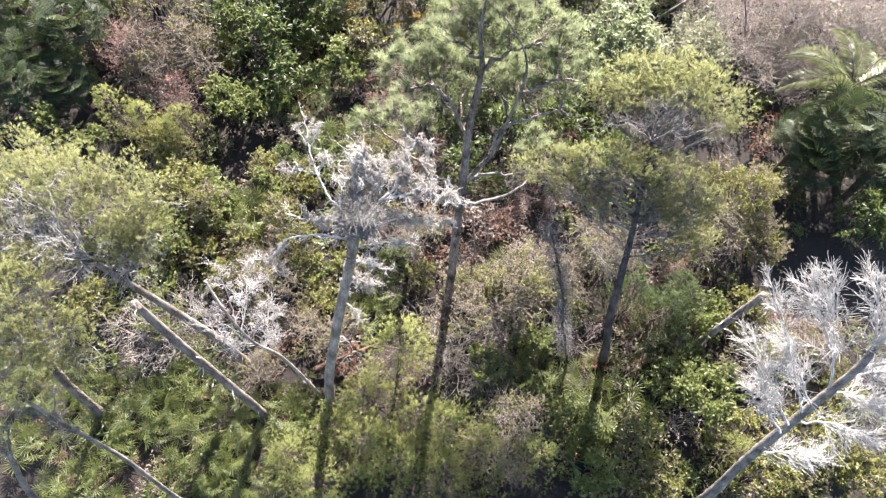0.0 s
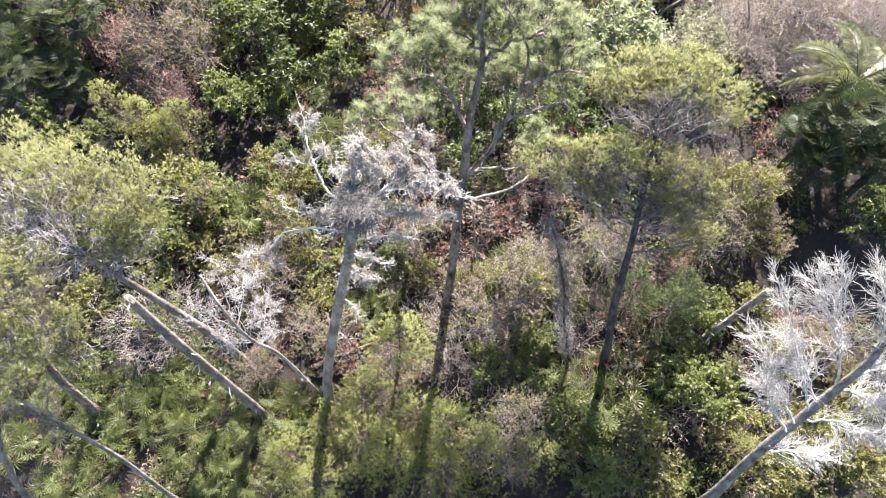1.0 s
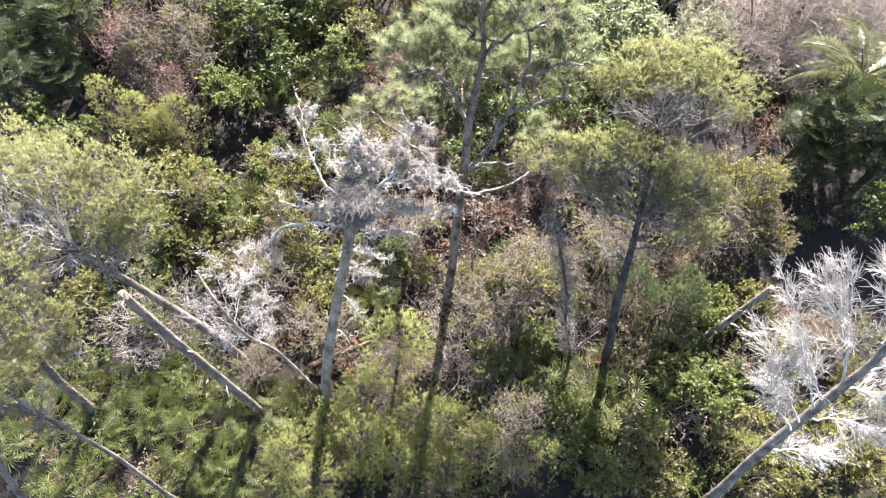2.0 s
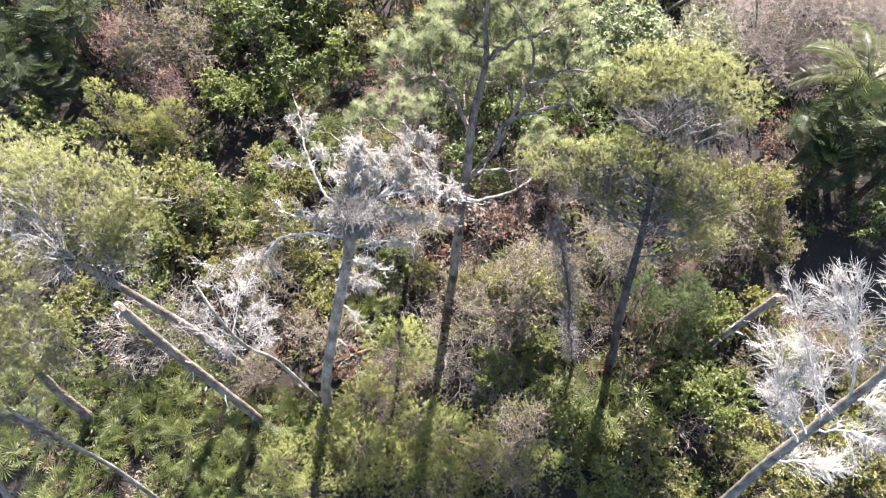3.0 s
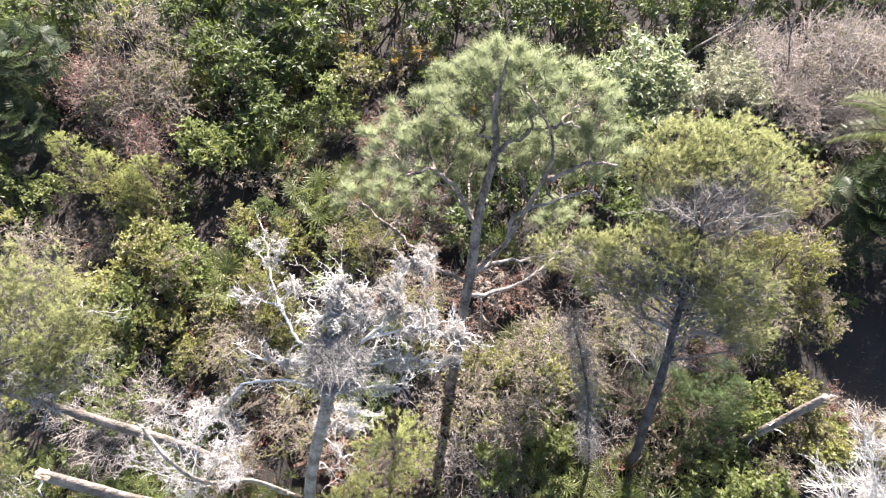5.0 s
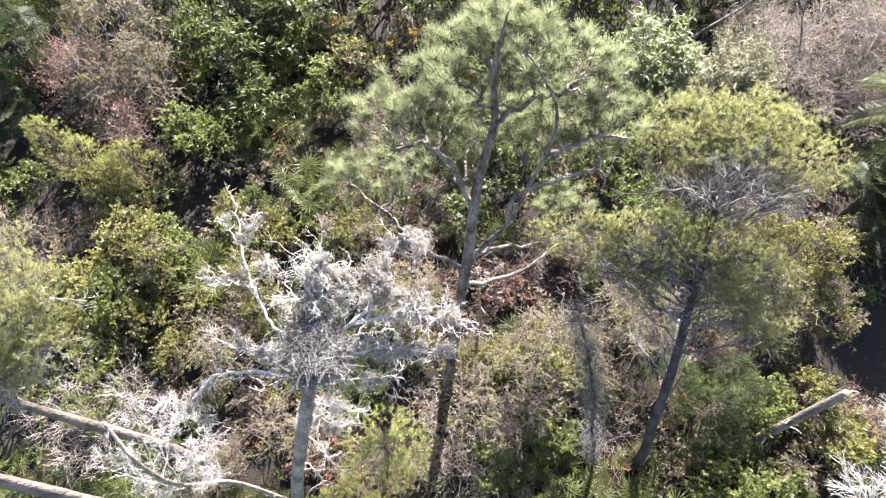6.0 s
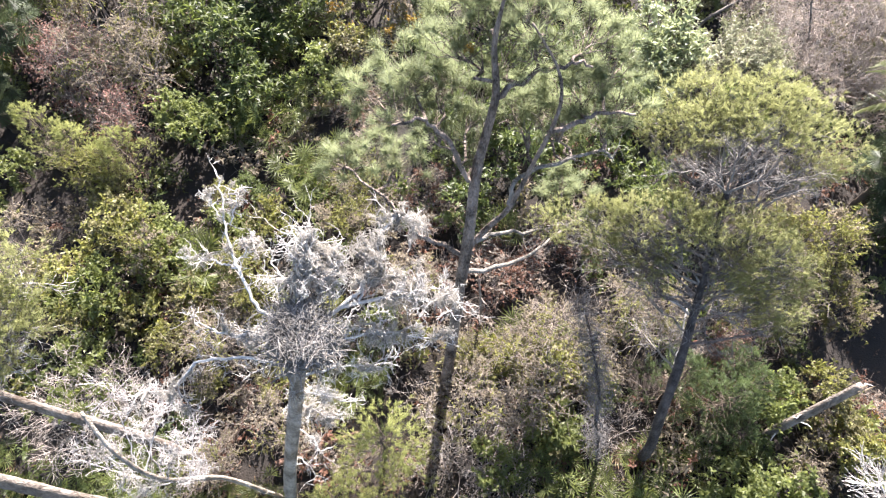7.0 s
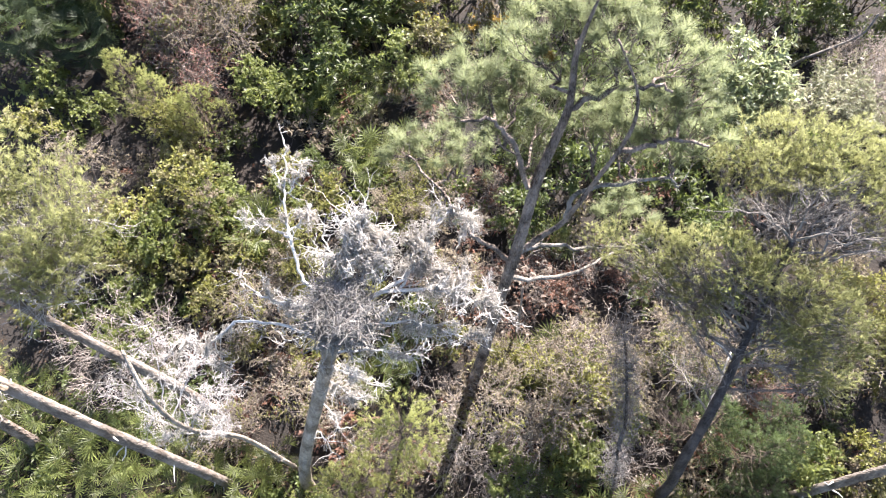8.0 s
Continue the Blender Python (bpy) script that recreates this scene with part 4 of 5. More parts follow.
dead_tree_white("dead_tree", 41, [(7.9, 1.2, -0.3), (8.15, 1.6, 1.2), (8.56, 2.37, 3.2), (9.32, 3.3, 5.5), (9.73, 3.84, 7.0), (9.9, 4.2, 7.6)], 0.165, [
    [(9.2, 3.15, 5.2), (8.7, 3.7, 6.2), (8.0, 4.6, 7.5), (7.3, 5.45, 8.6)],
    [(9.5, 3.5, 6.1), (9.2, 4.2, 7.2), (8.8, 4.9, 8.2), (8.65, 5.5, 8.8)],
    [(9.2, 4.2, 7.2), (8.6, 4.8, 8.0), (8.05, 5.45, 8.8)],
    [(9.73, 3.84, 7.0), (9.9, 4.5, 7.8), (9.65, 5.6, 8.8)],
    [(9.85, 4.2, 7.4), (10.2, 4.6, 7.9), (10.3, 5.2, 8.4)],
    [(9.6, 3.7, 6.6), (10.1, 3.8, 6.9), (10.75, 3.76, 7.0)],
    [(9.5, 3.5, 6.2), (10.0, 3.4, 6.2), (10.7, 3.25, 6.2)],
    [(9.1, 3.0, 4.9), (10.0, 2.9, 5.2), (10.6, 2.55, 5.4)],
    [(8.6, 2.4, 3.3), (9.2, 2.4, 3.8), (10.1, 2.3, 3.9)],
    [(9.0, 2.95, 4.8), (8.3, 3.6, 5.8), (7.35, 4.7, 7.2)],
    [(8.9, 2.8, 4.5), (8.2, 3.3, 5.4), (7.7, 4.0, 6.4)],
    [(9.3, 3.3, 5.5), (8.7, 3.9, 6.4), (8.1, 4.5, 7.2)],
], "leaning dead tree with a crown of bleached white twigs", M_WHITEWOOD, 0, 30, 0.8, 19, 0.036, 2.4, 0.5)
dead_tree_white("dead_tree", 42, [(-4.1, 4.75, -0.2), (-4.17, 4.77, 1.3), (-4.41, 4.82, 4.5), (-4.56, 4.54, 7.0), (-4.76, 4.74, 8.4), (-5.1, 5.25, 9.1)], 0.06, [(-5.0, 5.6, 8.6), (-4.3, 5.4, 8.4), (-4.0, 5.1, 7.8), (-4.6, 5.6, 7.8), (-5.3, 4.9, 8.2), (-4.2, 5.6, 7.2), (-5.5, 4.7, 7.6), (-4.0, 4.8, 7.0), (-4.9, 4.4, 7.3)], "slender grey dead tree with mossy white twigs", M_GREYTWIG, 18, 14, 0.4, 2, 0.013)
dead_tree_white("dead_tree", 43, [(-7.9, 1.3, -0.2), (-8.02, 1.46, 1.2), (-8.44, 2.2, 4.0), (-8.85, 2.62, 6.0), (-9.29, 3.02, 7.4)], 0.075, [(-9.0, 3.4, 7.0), (-9.6, 3.3, 7.3), (-9.2, 2.7, 6.6), (-9.9, 3.0, 7.0)], "leaning grey dead trunk with a few pale twigs", M_GREYWOOD, 2, 14, 0.4, 2)
dead_tree_white("dead_tree", 44, [(-10.8, 0.6, -0.2), (-10.6, 1.0, 3.0), (-10.43, 1.35, 4.6), (-9.9, 2.0, 6.6)], 0.12, [(-9.8, 2.6, 7.0), (-10.3, 2.4, 6.8)], "thick grey dead trunk at the thicket's edge", M_GREYWOOD, 0, 8, 0.4, 2)


def snag(seed, pts, r0, r1, mat, label, stubs=9):
    """A broken standing trunk with splintered top and branch stubs."""
    rng = np.random.default_rng(seed)
    root = thing("broken_trunk")
    line = smooth_line(pts, 5)
    trunk_part("trunk", root, line, rough_trunk(line, r0, r1, rng), mat, ridge=0.05, seed=30)
    d = unit(line[-1] - line[-2])
    for k in range(5):
        a = line[-1] + rng.normal(size=3) * r1 * 0.5
        tube_part("splinter", root, np.array([a - d * 0.08, a + d * rng.uniform(0.05, 0.22)]), (r1 * 0.35, 0.004), M_FRESHWOOD, 5, "raw split wood")
    for k in range(stubs):
        i = int(rng.integers(2, len(line)))
        w = unit(np.array([*rng.normal(size=2), rng.uniform(-0.2, 0.4)]))
        tube_part("branch_stub", root, bent(line[i], line[i] + w * rng.uniform(0.2, 0.5), rng, 0, 0.06, 4), np.linspace(0.022, 0.008, 4), M_WHITEWOOD, 5)
    return tagged(root, label, "snag")


snag(51, [(-5.82, 4.0, -0.2), (-5.84, 4.06, 0.75), (-5.9, 4.15, 4.0), (-5.97, 4.25, 7.5), (-6.0, 4.36, 10.1)], 0.14, 0.085, M_BROWNSNAG, "straight standing dead trunk broken off at the top")
snag(52, [(8.3, 6.2, -0.2), (8.75, 6.42, 1.3), (9.3, 6.75, 2.8), (9.67, 6.97, 3.8)], 0.12, 0.1, M_BROWNSNAG, "leaning grey broken trunk with a split end", 4)
def vine_pole():
    r = np.random.default_rng(53)
    root = thing("vine_wrapped_trunk")
    line = bare_branch(root, [(4.28, 5.65, -0.1), (4.03, 5.75, 1.5), (3.72, 6.05, 3.0), (3.4, 6.6, 4.8), (3.15, 7.3, 5.7), (2.88, 8.0, 6.4)], 0.06, r, M_STEM, 14, 1, 0.3, name="trunk")
    g = Geo()
    for k in range(1300):
        p = line[int(r.integers(7, len(line)))] + r.normal(size=3) * 0.14
        g.tube(bent(p, p + unit(r.normal(size=3) + np.array([0, 0, -0.9])) * r.uniform(0.15, 0.45), r, 0, 0.12, 4), np.linspace(0.005, 0.003, 4), 3)
    part("vine_tangle", g.mesh("vine_tangle", M_DEADTWIG), root, "dry grey-brown vines", kind="stuff")
    tagged(root, "thin leaning dead trunk wrapped in dry vines", "dead tree")


vine_pole()


def fallen_log(pts, r0, r1, seed, mat, label):
    rng = np.random.default_rng(seed)
    line = smooth_line(pts, 5)
    root = thing("fallen_log")
    trunk_part("log", root, line, rough_trunk(line, r0, r1, rng), mat, seed=seed)
    for k in range(4):
        i = int(rng.integers(1, len(line)))
        tube_part("branch_stub", root, bent(line[i], line[i] + unit(rng.normal(size=3) + np.array([0, 0, 0.6])) * rng.uniform(0.15, 0.5), rng, 0, 0.06, 4), np.linspace(0.02, 0.006, 4), mat, 5)
    tagged(root, label, "log")


fallen_log([(-4.4, 5.6, 0.2), (-3.4, 6.0, 0.35), (-2.2, 6.4, 0.5)], 0.09, 0.05, 61, M_REDBARK, "reddish brown fallen log among the shrubs")
fallen_log([(-6.4, 4.9, 0.15), (-5.6, 6.2, 0.4), (-5.0, 7.6, 0.8)], 0.07, 0.04, 62, M_REDBARK, "thin brown fallen trunk under the thicket")
fallen_log([(2.6, 4.2, 0.9), (3.4, 3.3, 0.6), (4.4, 2.2, 0.3)], 0.05, 0.03, 63, M_GREYWOOD, "thin grey fallen branch over dark undergrowth")
fallen_log([(9.3, 20.9, 0.0), (9.5, 21.0, 0.8), (10.4, 21.2, 1.5), (11.02, 21.36, 2.1), (11.19, 21.66, 2.7)], 0.06, 0.03, 64, M_GREYWOOD, "crooked grey dead limb rising from the brush")
fallen_log([(12.87, 19.02, 0.0), (12.45, 19.59, 1.8), (12.08, 19.88, 2.8), (11.94, 20.16, 3.8)], 0.045, 0.015, 65, M_GREYWOOD, "thin dead stem standing in dry brush")
fallen_log([(1.2, 9.6, 0.1), (1.1, 9.5, 2.0), (0.95, 9.4, 4.2)], 0.035, 0.02, 66, M_TWIG, "thin brown dead stem beside the pine")


# ---- the understorey ----
rng = random.Random(77)
PALMETTO_A = [(-13.8, 4.7, 0.9), (-13.6, 5.7, 0.9), (-13.5, 3.5, 0.9), (-12.6, 4.5, 0.9), (-12.1, 5.5, 0.9), (-14.4, 6.2, 0.9), (-9.2, 4.4, 0.89), (-10.2, 3.0, 0.89), (-8.1, 3.0, 0.97), (-12.9, 3.0, 1.06), (-6.5, 3.0, 0.81), (-4.9, 4.0, 0.97), (-6.9, 2.0, 0.89), (-11.4, 2.0, 0.97), (-8.9, 5.3, 0.89), (-7.9, 4.3, 0.81), (-11.2, 4.8, 0.81), (-5.7, 2.2, 0.81), (-8.7, 6.5, 0.73), (-12.1, 1.9, 0.89), (-11.3, 3.5, 0.89), (-5.6, 4.6, 0.81), (-6.2, 1.2, 0.81), (-4.4, 3.4, 0.81), (-7.1, 4.8, 0.65), (-10.2, 3.9, 0.89), (-12.4, 4.2, 0.89), (-9.0, 3.6, 0.81), (-7.6, 1.2, 0.81), (-10.4, 1.2, 0.89), (-6.9, 2.7, 0.85), (-8.6, 4.0, 0.8), (-10.9, 2.4, 0.9), (-7.4, 2.3, 0.8), (-9.7, 4.9, 0.9), (-8.0, 5.2, 0.8), (-6.3, 3.6, 0.85), (-5.2, 3.3, 0.85), (-7.4, 3.6, 0.9), (-5.0, 2.9, 0.8), (-8.5, 2.2, 0.85), (-6.5, 4.4, 0.8), (-4.6, 4.7, 0.75)]
PALMETTO_B = [(5.3, 4.3, 1.38), (5.9, 4.0, 1.49), (-7.5, 11.8, 1.23), (-7.0, 11.0, 1.35), (-6.6, 10.4, 1.15), (-5.6, 16.4, 1.34), (-6.3, 16.1, 1.12), (-4.3, 14.2, 1.23), (-4.8, 14.7, 1.12), (-3.8, 13.8, 1.0), (3.3, 5.7, 1.15), (2.7, 5.3, 1.15), (4.0, 4.8, 1.03), (-5.4, 19.6, 1.23), (-6.2, 18.2, 1.12), (-4.5, 17.1, 1.12), (7.0, 5.5, 1.03), (5.4, 5.7, 1.03), (4.6, 3.0, 1.03), (-2.8, 7.6, 0.92), (-2.0, 8.4, 0.92), (-7.6, 20.3, 1.34), (-4.5, 21.1, 1.23), (1.8, 12.5, 1.0), (7.1, 7.3, 1.15), (1.9, 8.9, 1.15), (-3.2, 15.2, 1.12)]
CABBAGE = [(-16.0, 17.9, 0.94), (-14.6, 18.8, 1.02), (-16.5, 16.1, 0.85), (-14.7, 16.6, 0.85), (14.1, 13.6, 1.07), (13.2, 13.6, 0.9), (15.5, 13.5, 0.98), (13.5, 12.4, 0.74), (15.2, 12.1, 0.74), (-17.2, 19.8, 1.02), (-6.5, 20.4, 0.77), (16.8, 12.6, 0.82), (17.5, 14.6, 0.9), (-18.5, 17.4, 0.94)]
GREEN_A = [(-9.6, 10.2, 1.0), (-8.4, 11.0, 0.9), (-9.8, 8.3, 0.9), (-11.1, 9.8, 1.0), (-7.1, 10.5, 0.7), (-8.6, 16.0, 1), (-7.7, 16.1, 0.9), (-4.2, 18.1, 1), (-7.0, 16.4, 0.9), (-15.2, 14.9, 1), (-13.9, 14.5, 0.8), (-1.7, 9.7, 0.7), (8.4, 4.7, 1.1), (7.6, 4.8, 0.9), (-8.3, 11.8, 1), (-8.9, 12.5, 0.8), (4.0, 3.8, 0.9), (2.8, 6.4, 0.9), (1.4, 5.6, 0.8), (-6.4, 12.3, 0.8), (8.7, 7.2, 0.9), (2.4, 8.2, 0.6), (3.4, 8.8, 0.65), (1.2, 7.8, 0.6), (4.5, 7.4, 0.65), (-9.4, 7.2, 0.9), (4.7, 2.0, 0.9)]
# those with x over 9 and y over 22 are added to shade the brush
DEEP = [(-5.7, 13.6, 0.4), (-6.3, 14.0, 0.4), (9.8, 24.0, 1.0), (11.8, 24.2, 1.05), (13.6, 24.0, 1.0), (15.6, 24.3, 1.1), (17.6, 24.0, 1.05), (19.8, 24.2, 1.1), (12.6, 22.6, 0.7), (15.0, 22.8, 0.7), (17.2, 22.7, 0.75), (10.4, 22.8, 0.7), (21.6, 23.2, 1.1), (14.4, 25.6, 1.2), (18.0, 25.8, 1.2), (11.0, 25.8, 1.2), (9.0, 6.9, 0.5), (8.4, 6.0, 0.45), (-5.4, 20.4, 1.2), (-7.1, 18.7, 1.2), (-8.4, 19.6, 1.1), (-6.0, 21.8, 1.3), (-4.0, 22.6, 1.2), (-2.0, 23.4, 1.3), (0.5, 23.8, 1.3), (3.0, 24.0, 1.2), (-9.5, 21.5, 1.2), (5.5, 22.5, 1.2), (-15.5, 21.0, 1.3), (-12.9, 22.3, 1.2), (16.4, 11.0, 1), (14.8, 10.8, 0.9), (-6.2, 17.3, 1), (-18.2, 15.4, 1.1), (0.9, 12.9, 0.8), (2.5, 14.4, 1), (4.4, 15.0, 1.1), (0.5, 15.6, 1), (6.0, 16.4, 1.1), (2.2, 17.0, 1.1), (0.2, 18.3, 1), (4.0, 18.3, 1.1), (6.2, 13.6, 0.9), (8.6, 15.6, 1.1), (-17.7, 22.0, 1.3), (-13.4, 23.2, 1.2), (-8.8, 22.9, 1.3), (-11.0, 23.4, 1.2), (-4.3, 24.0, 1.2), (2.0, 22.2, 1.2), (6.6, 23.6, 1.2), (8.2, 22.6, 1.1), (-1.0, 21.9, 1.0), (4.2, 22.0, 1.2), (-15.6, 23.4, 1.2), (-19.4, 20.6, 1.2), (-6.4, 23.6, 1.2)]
YELLOW = [(-10.2, 19.6, 1.0), (-9.2, 18.6, 0.8), (17.4, 18.4, 0.8), (18.8, 18.8, 0.9), (-8.6, 9.7, 0.95), (-10.4, 9.2, 0.9), (-6.9, 13.6, 0.7), (-9.5, 12.3, 1.1), (-10.0, 11.9, 0.9), (-3.4, 19.2, 1.1), (-0.8, 8.8, 0.7), (-15.1, 13.0, 1), (-12.1, 7.6, 1), (6.1, 3.3, 1.1), (9.3, 3.3, 1), (9.7, 2.1, 1), (12.1, 2.8, 1), (6.4, 2.0, 0.9), (10.5, 1.8, 1), (12.8, 2.3, 0.9), (3.6, 8.0, 1), (0.9, 8.4, 0.8), (-4.3, 8.0, 0.9), (-10.4, 13.8, 0.9), (-5.1, 12.3, 0.9), (-7.3, 10.0, 0.8), (12.8, 4.2, 0.9), (11.2, 3.4, 1), (10.6, 6.2, 0.9), (1.9, 8.0, 0.9), (-11.4, 10.6, 1), (3.2, 6.2, 0.7), (10.9, 6.3, 0.6), (10.4, 7.3, 0.9), (1.4, 8.2, 0.6), (2.7, 8.6, 0.65), (3.0, 6.9, 0.65), (4.4, 8.9, 0.75), (-3.2, 9.4, 0.8), (-6.2, 7.6, 0.7), (-4.7, 9.2, 0.7), (-7.6, 8.6, 0.8)]
OLIVE = [(-2.2, 14.0, 0.7), (12.9, 5.2, 0.6), (-10.9, 14.2, 0.9), (10.4, 11.5, 1.1), (11.6, 11.8, 1), (11.0, 10.3, 1), (10.2, 12.6, 0.9), (-5.6, 10.7, 1), (-8.4, 11.4, 0.9), (-1.9, 11.9, 0.9), (-3.0, 12.4, 0.9), (8.1, 9.7, 0.9), (11.4, 9.7, 0.8), (-13.0, 20.1, 0.9), (-5.0, 9.9, 0.9)]
VINE = [(-2.7, 13.7, 0.65), (-1.9, 13.5, 0.6), (-6.3, 5.2, 0.75), (-5.7, 5.6, 0.6), (9.5, 5.4, 0.55), (12.4, 6.3, 0.7), (13.4, 6.6, 0.7), (-11.2, 19.2, 1.5), (-9.8, 18.0, 1.2), (-11.6, 17.7, 1.2), (5.0, 9.4, 1.1), (3.2, 9.3, 1.0), (1.9, 8.6, 0.75), (1.4, 7.0, 1.1), (2.9, 7.4, 1.2), (-5.8, 8.2, 1), (9.5, 9.9, 1.1), (1.7, 2.8, 0.9), (2.6, 3.8, 0.9), (0.7, 8.6, 0.65), (-6.5, 9.0, 1), (-4.2, 6.5, 0.9), (6.2, 9.7, 1), (-0.9, 10.2, 1), (4.2, 8.2, 1.0), (-12.6, 11.6, 1.1)]
BRUSH = [(12.8, 18.1, 1.1), (15.0, 19.8, 1.54), (16.8, 20.3, 1.43), (17.9, 19.2, 1.21), (13.6, 20.6, 1.32), (14.6, 17.4, 0.99), (16.2, 18.2, 1.21), (12.2, 19.4, 1.21), (20.0, 19.6, 1.43), (11.6, 21.0, 1.1), (14.2, 18.6, 1), (17.6, 20.6, 1.1), (15.6, 20.9, 1.1)]
SAGE = [(10.2, 18.9, 1.2), (9.3, 18.5, 1.0), (11.0, 18.2, 0.9), (10.8, 19.8, 1.0), (8.4, 19.4, 0.9)]
GLOSSY = [(7.0, 19.2, 1.2), (6.1, 18.4, 1.0), (8.0, 18.6, 1.0), (7.2, 17.8, 0.8)]
RED = [(0.1, 14.6, 0.85), (-0.4, 14.4, 0.85), (0.9, 14.4, 0.85), (12.4, 6.9, 0.9), (11.7, 7.6, 0.8), (12.9, 6.0, 0.8), (-12.3, 17.6, 1.1), (-10.7, 15.9, 1.2), (-7.0, 9.7, 1.1), (-7.5, 10.2, 1), (-2.2, 18.1, 1.1), (-2.4, 16.6, 1), (1.4, 10.9, 1.2), (0.9, 10.0, 1.1), (8.1, 8.8, 1.1), (8.4, 8.3, 0.9), (2.4, 11.1, 1), (-0.5, 12.6, 1), (-5.1, 7.7, 1), (1.6, 6.4, 0.8), (-0.8, 5.4, 0.8), (6.6, 7.4, 0.8), (-3.1, 17.4, 1), (-5.9, 5.8, 1), (2.0, 11.6, 1), (0.2, 11.0, 1), (1.2, 12.2, 1), (2.8, 11.8, 0.9), (3.6, 12.4, 1), (0.2, 13.4, 1), (4.4, 11.6, 0.9), (-1.2, 13.6, 0.9)]
TWIGGY = [(0.7, 6.4, 1.5), (1.3, 6.2, 1.3), (0.4, 5.5, 1.2), (1.2, 5.6, 1), (-0.1, 6.0, 0.9), (2.1, 4.5, 1), (1.8, 5.2, 0.9), (-2.0, 8.8, 0.9), (-2.3, 5.6, 0.8), (12.0, 18.4, 1), (-0.8, 7.2, 0.9), (3.3, 9.5, 1.0), (5.0, 6.6, 0.9), (7.4, 4.2, 1), (8.7, 4.2, 0.9), (10.8, 20.9, 1.2), (13.6, 17.9, 1), (9.0, 1.5, 1), (-5.4, 7.0, 0.6), (-10.9, 16.8, 1.3), (1.5, 4.0, 0.9), (2.4, 3.4, 0.9), (4.6, 5.2, 0.7)]
YOUNG = [(-1.5, 5.9, 1.1), (-2.2, 4.3, 1.0), (-2.6, 2.8, 1.1), (-4.5, 2.6, 0.85), (0.3, 3.2, 1.0), (-0.7, 3.6, 0.95), (2.9, 2.4, 0.8), (-3.7, 2.0, 0.9), (-1.5, 2.4, 0.95), (1.1, 2.8, 0.75), (8.7, 2.9, 0.7), (-0.1, 1.9, 0.9), (-3.2, 3.4, 0.8), (-12.4, 15.2, 0.75), (-11.4, 14.6, 0.8), (-9.8, 14.7, 0.85), (-10.4, 14.2, 0.7)]
GOLD = [(-3.5, 20.5, 0.9), (-0.9, 20.5, 1), (-2.0, 20.2, 0.8), (-1.5, 21.0, 0.8), (-3.0, 19.9, 0.7), (12.2, 6.4, 0.8), (-3.1, 14.3, 0.7)]

spread_out([palmetto(100 + k, "green saw palmetto with stiff fan leaves") for k in range(5)], PALMETTO_A + PALMETTO_B, "palmettos under the trees", rng, 0.05, 4)
spread_out([cabbage_palm(120 + k, 2.4 + 0.5 * k, "dark green cabbage palm with drooping fan leaves") for k in range(3)], CABBAGE, "cabbage palms in the thicket", rng, 0.1, 3)


def feather_palm(seed, x, y, H, count, L, label):
    r = np.random.default_rng(seed)
    root = thing("feather_palm", (x, y, height(x, y) - 0.1))
    tube_part("trunk", root, np.array([(0, 0, 0), (0.05, 0, H * 0.5), (0, 0, H)]), (0.16, 0.14, 0.13), M_STEM, 10)
    kinds = [feather_leaf("feather_leaf", seed + k, L) for k in range(3)]
    for k in range(count):
        rib, leaf = kinds[k % 3]
        m = pose(0, 0, H, 0, 0, 360 * k / count + r.uniform(-12, 12)) @ pose(0, 0, 0, r.uniform(-5, 40))
        f = part("rib", rib, root, m=m)
        part("feather_leaf", leaf, f)
    return tagged(root, label, "palm")


feather_palm(140, 14.9, 15.3, 3.2, 13, 2.9, "yellow-green feather palm with arching fronds")

spread_out([shrub("broadleaf_shrub", 150 + k, 1.0, 2.7, 8, 120, 17, 0.13, 0.48, M_GREEN, M_STEM, "mid-green broadleaf shrub with glossy leaves", wood=False) for k in range(4)], GREEN_A, "green shrubs", rng)
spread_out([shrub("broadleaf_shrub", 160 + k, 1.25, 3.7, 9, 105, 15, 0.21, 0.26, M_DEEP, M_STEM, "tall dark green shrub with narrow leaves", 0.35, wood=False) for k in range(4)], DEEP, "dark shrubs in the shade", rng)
spread_out([shrub("broadleaf_shrub", 170 + k, 1.0, 2.4, 8, 120, 17, 0.115, 0.5, M_YELLOWGREEN, M_STEM, "yellow-green leafy shrub in the sun", 0.25, 20, M_OLIVE, 0.25) for k in range(4)], YELLOW, "yellow-green shrubs", rng)
spread_out([shrub("wax_myrtle", 180 + k, 0.95, 3.5, 10, 170, 17, 0.1, 0.3, M_YELLOWGREEN, M_STEM, "olive-green fine-leaved upright shrub with brown inside", -0.1, 90, M_VINE, 0.25) for k in range(4)], OLIVE, "olive shrubs", rng)
spread_out([shrub("vine_covered_shrub", 190 + k, 1.2, 3.0, 10, 190, 19, 0.06, 0.48, M_VINE, M_TWIG, "shrub smothered in dry tan vines and twigs", 0.5, 170, M_YELLOWGREEN, 0.42) for k in range(4)], VINE, "vine-covered shrubs", rng)
spread_out([shrub("dry_brush", 200 + k, 1.3, 2.4, 10, 190, 12, 0.06, 0.4, M_TAN, M_PALETWIG, "pale pinkish-tan dry brush of fine twigs", 0.1, 320, M_OLIVE, 0.3) for k in range(4)], BRUSH, "dry brush", rng)
spread_out([shrub("sage_green_shrub", 210 + k, 1.1, 2.2, 9, 150, 16, 0.14, 0.22, M_SAGE, M_TWIG, "pale sage-green shrub with narrow leaves", -0.1, 80) for k in range(2)], SAGE, "sage-green shrubs", rng)
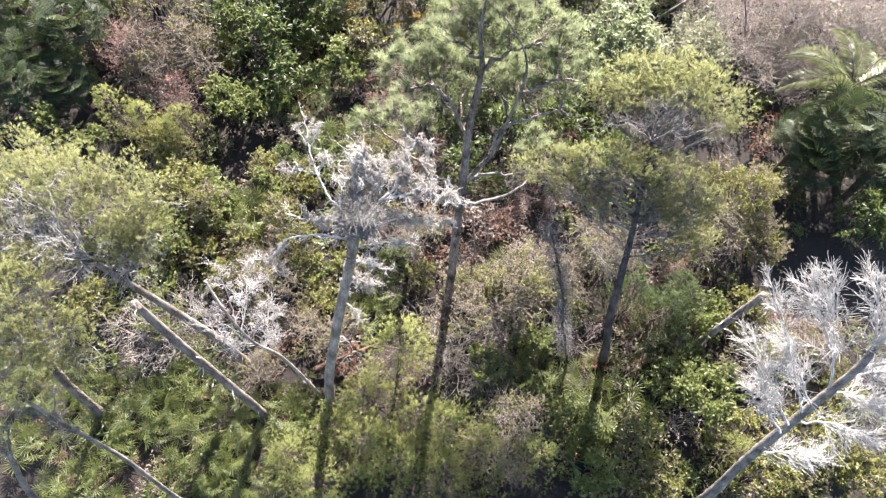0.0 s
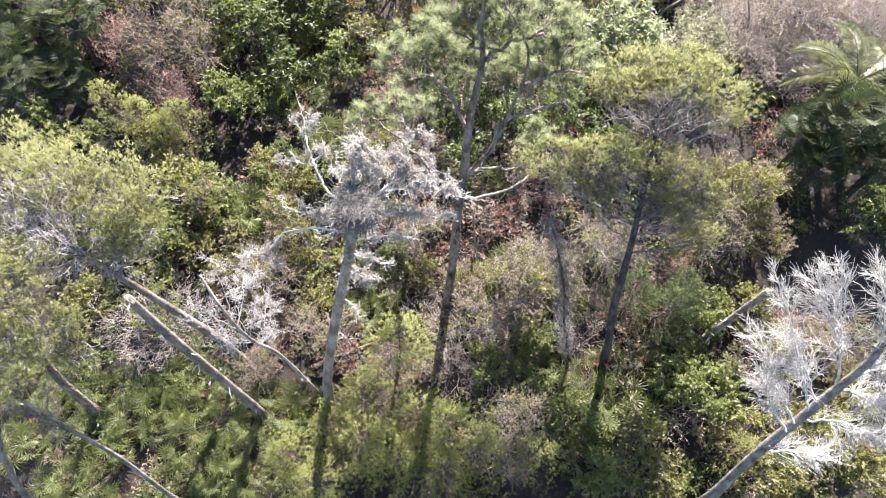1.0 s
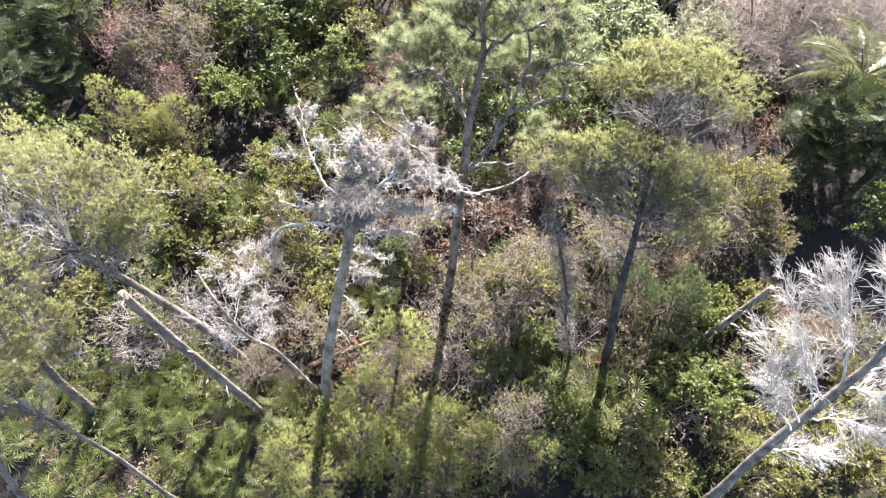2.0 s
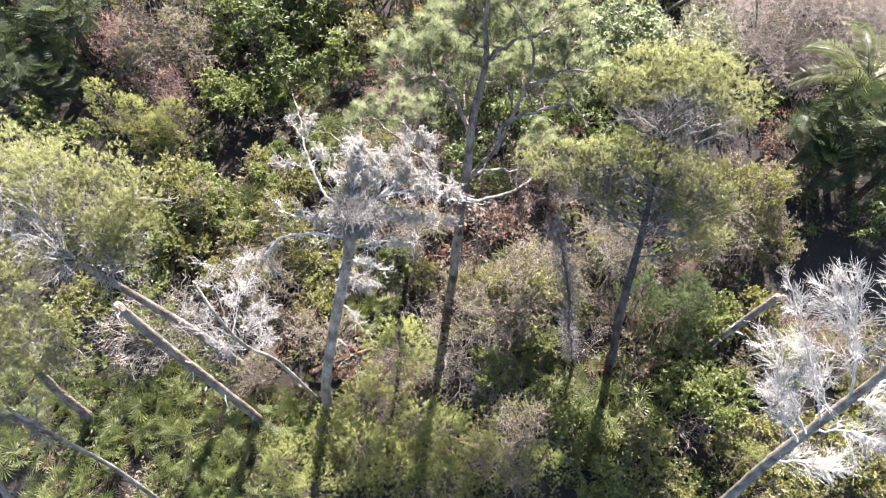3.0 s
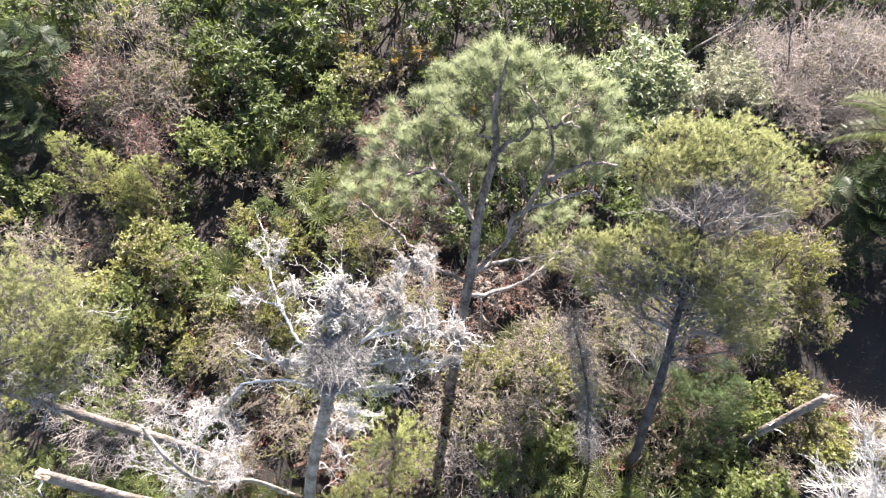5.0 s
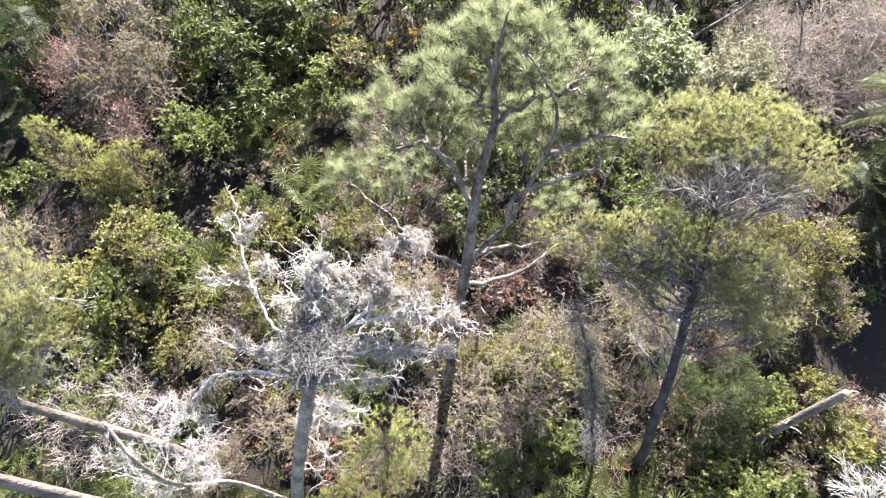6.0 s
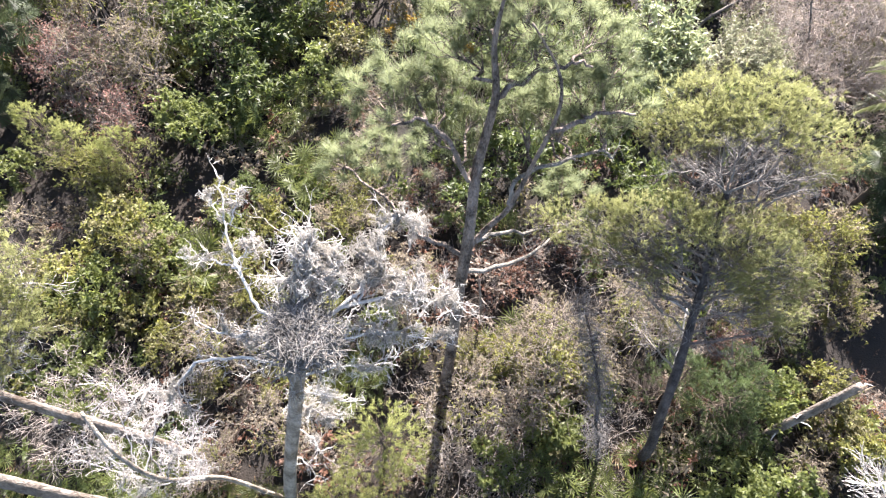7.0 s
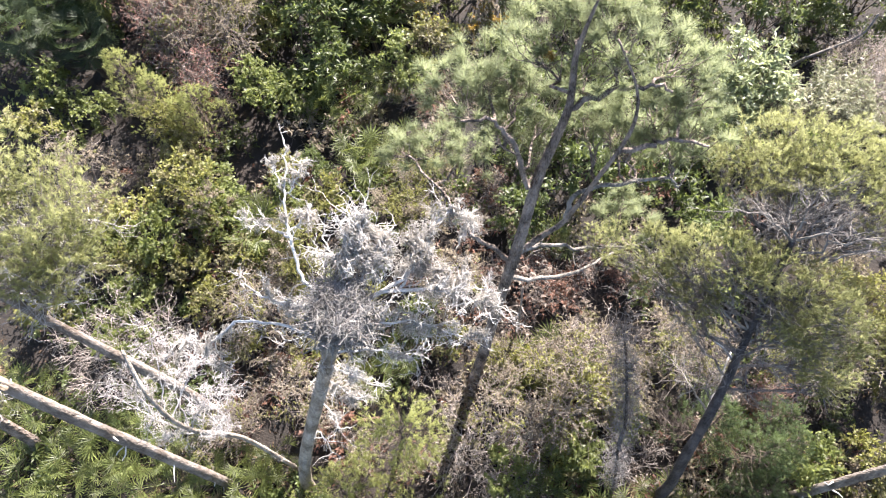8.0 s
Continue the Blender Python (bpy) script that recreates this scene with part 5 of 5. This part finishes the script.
spread_out([shrub("glossy_shrub", 215 + k, 1.3, 3.2, 10, 150, 15, 0.2, 0.24, M_GLOSSY, M_STEM, "large shrub with shiny leaves, sky glint put into their pale colour", 0.2) for k in range(2)], GLOSSY, "glossy shrubs", rng)
spread_out([shrub("rust_coloured_shrub", 220 + k, 0.9, 1.2, 7, 75, 12, 0.085, 0.4, M_RED, M_TWIG, "low rust-red shrub of dried leaves", 0.4, 110, M_TAN, 0.35) for k in range(3)], RED, "rust-red shrubs", rng)
spread_out([shrub("golden_vine", 230 + k, 0.8, 2.3, 6, 60, 12, 0.09, 0.5, M_GOLD, M_TWIG, "vine with orange and golden leaves over a shrub", 0.3, 60, M_YELLOWGREEN, 0.45, "vine") for k in range(2)], GOLD, "golden vines", rng)
spread_out([twig_bush("bare_bush", 240 + k, 1.05, M_PALETWIG, "bare pinkish-grey bush of dry twigs", M_TAN, 220) for k in range(3)], TWIGGY, "bare bushes", rng)
spread_out([twig_bush("red_tipped_bush", 245, 1.2, M_TWIG, "pinkish bare bush with dry rosy leaf tips", M_PINK, 1500, leaf_size=0.045)], [(-12.4, 17.4, 2.0), (-10.9, 15.9, 1.8), (-12.9, 19.0, 1.8), (8.2, 8.6, 1.0)], "red-tipped bushes", rng)
spread_out([young_pine(250 + k, "bushy young pine with soft yellow-green needles") for k in range(3)], YOUNG, "young pines", rng)

# added bushes stand in for the pine's low boughs, shade put into their colour
spread_out([young_pine(255 + k, "added bush for the pine's lower foliage, its shade coloured in dark green", "cedar", M_SHADED_BOUGH, 1.1) for k in range(2)], [(6.9, 6.9, 0.95), (6.2, 7.4, 0.9), (7.6, 7.3, 0.9), (7.5, 6.3, 0.6), (8.0, 8.1, 0.7)], "cedars", rng)

# grey twiggy bush under the flat-topped pine
spread_out([twig_bush("bare_bush", 260, 1.35, M_PALETWIG, "tall pale grey leafless bush of fine twigs", None, 0, 0.008, 12, 4)], [(-9.9, 6.8, 1.3), (-9.4, 7.4, 1.2)], "pale bare bushes", rng)


# ---- low undergrowth over the rest of the ground ----
def undergrowth():
    kinds = [
        [shrub("undergrowth_shrub", 270 + k, 1.0, 0.95, 6, 55, 11, 0.14, 0.42, M_GREEN, M_STEM, "low green undergrowth shrub", wood=False) for k in range(3)],
        [shrub("undergrowth_shrub", 280 + k, 1.0, 0.95, 6, 55, 11, 0.12, 0.42, M_VINE, M_TWIG, "low tan undergrowth shrub of dry leaves", 0.3, 40, M_RED, 0.2, wood=False) for k in range(3)],
        [shrub("undergrowth_shrub", 290 + k, 1.0, 0.95, 6, 55, 11, 0.15, 0.36, M_DEEP, M_STEM, "low dark undergrowth shrub", wood=False) for k in range(3)],
        [shrub("undergrowth_shrub", 295 + k, 1.0, 0.95, 6, 55, 11, 0.12, 0.42, M_OLIVE, M_TWIG, "low olive undergrowth shrub", 0.3, 20, M_VINE, 0.3, wood=False) for k in range(3)],
    ]
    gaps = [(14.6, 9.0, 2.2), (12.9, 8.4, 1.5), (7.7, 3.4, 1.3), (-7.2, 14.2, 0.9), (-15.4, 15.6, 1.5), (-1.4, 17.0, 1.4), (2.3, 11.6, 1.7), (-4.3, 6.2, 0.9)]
    spots, far = [[], [], [], []], []
    y = -5.0
    while y < 31:
        x = -29.0
        while x < 29:
            px, py = x + rng.uniform(-0.7, 0.7), y + rng.uniform(-0.7, 0.7)
            if px < -4.5 and py < 6.0 and rng.random() < 0.65:
                x += 1.8
                continue
            if all((px - a) ** 2 + (py - b) ** 2 > c * c for a, b, c in gaps):
                n = noise.noise((px * 0.22, py * 0.22, 1.0)) + rng.uniform(-0.35, 0.35)
                n -= 0.5 if px < -5 and py < 6.5 else 0.0
                dry = 0.3 if -3 < px < 6 and 5 < py < 13 else 0.0
                n -= 0.25 if py > 19 and px < 8 else 0.0
                k = 1 if n + dry > 0.3 else 3 if n + dry > 0.05 else 0 if n > -0.2 else 2
                if abs(px) < 10.5 + 0.42 * max(py, 0) and 0.5 < py < 25:
                    spots[k].append((px, py, rng.uniform(0.75, 1.25)))
                else:
                    far.append((px, py))
            x += 1.8
        y += 1.8
    for protos, places in zip(kinds, spots):
        spread_out(protos, places, "undergrowth", rng, 0.05, 8)
    r = np.random.default_rng(98)
    c = np.repeat(np.array([(px, py, height(px, py)) for px, py in far]), 70, 0)
    u = sphere_points(r, len(c), 0.0)
    P = c + u * np.array([1.1, 1.1, 1.5]) * (0.5 + 0.5 * r.random((len(c), 1)))
    g = Geo()
    L = r.uniform(0.12, 0.24, len(c))
    blades(g, P, unit(u + r.normal(size=u.shape) * 0.6), unit(np.array([0, 0, 1.0]) + r.normal(size=u.shape) * 0.4), L, L * 0.45)
    tagged(new("scrub", g.mesh("scrub", M_GREEN)), "green scrub that goes on around the clearing", "scrub", kind="stuff")


undergrowth()


def litter():
    r = np.random.default_rng(99)
    n = 16000
    P = np.stack([r.uniform(-20, 20, n), r.uniform(-2, 26, n), np.zeros(n)], -1)
    P[:, 2] = [height(a, b) + 0.012 for a, b in P[:, :2]]
    D = unit(np.stack([r.normal(size=n), r.normal(size=n), r.normal(size=n) * 0.25], -1))
    N = unit(np.stack([r.normal(size=n) * 0.3, r.normal(size=n) * 0.3, np.ones(n)], -1))
    L = r.uniform(0.06, 0.18, n)
    g = Geo()
    blades(g, P, D, N, L, L * 0.35)
    tagged(new("leaf_litter", g.mesh("leaf_litter", M_LITTER)), "brown fallen leaves lying on the dark ground", "leaves", kind="stuff")


litter()
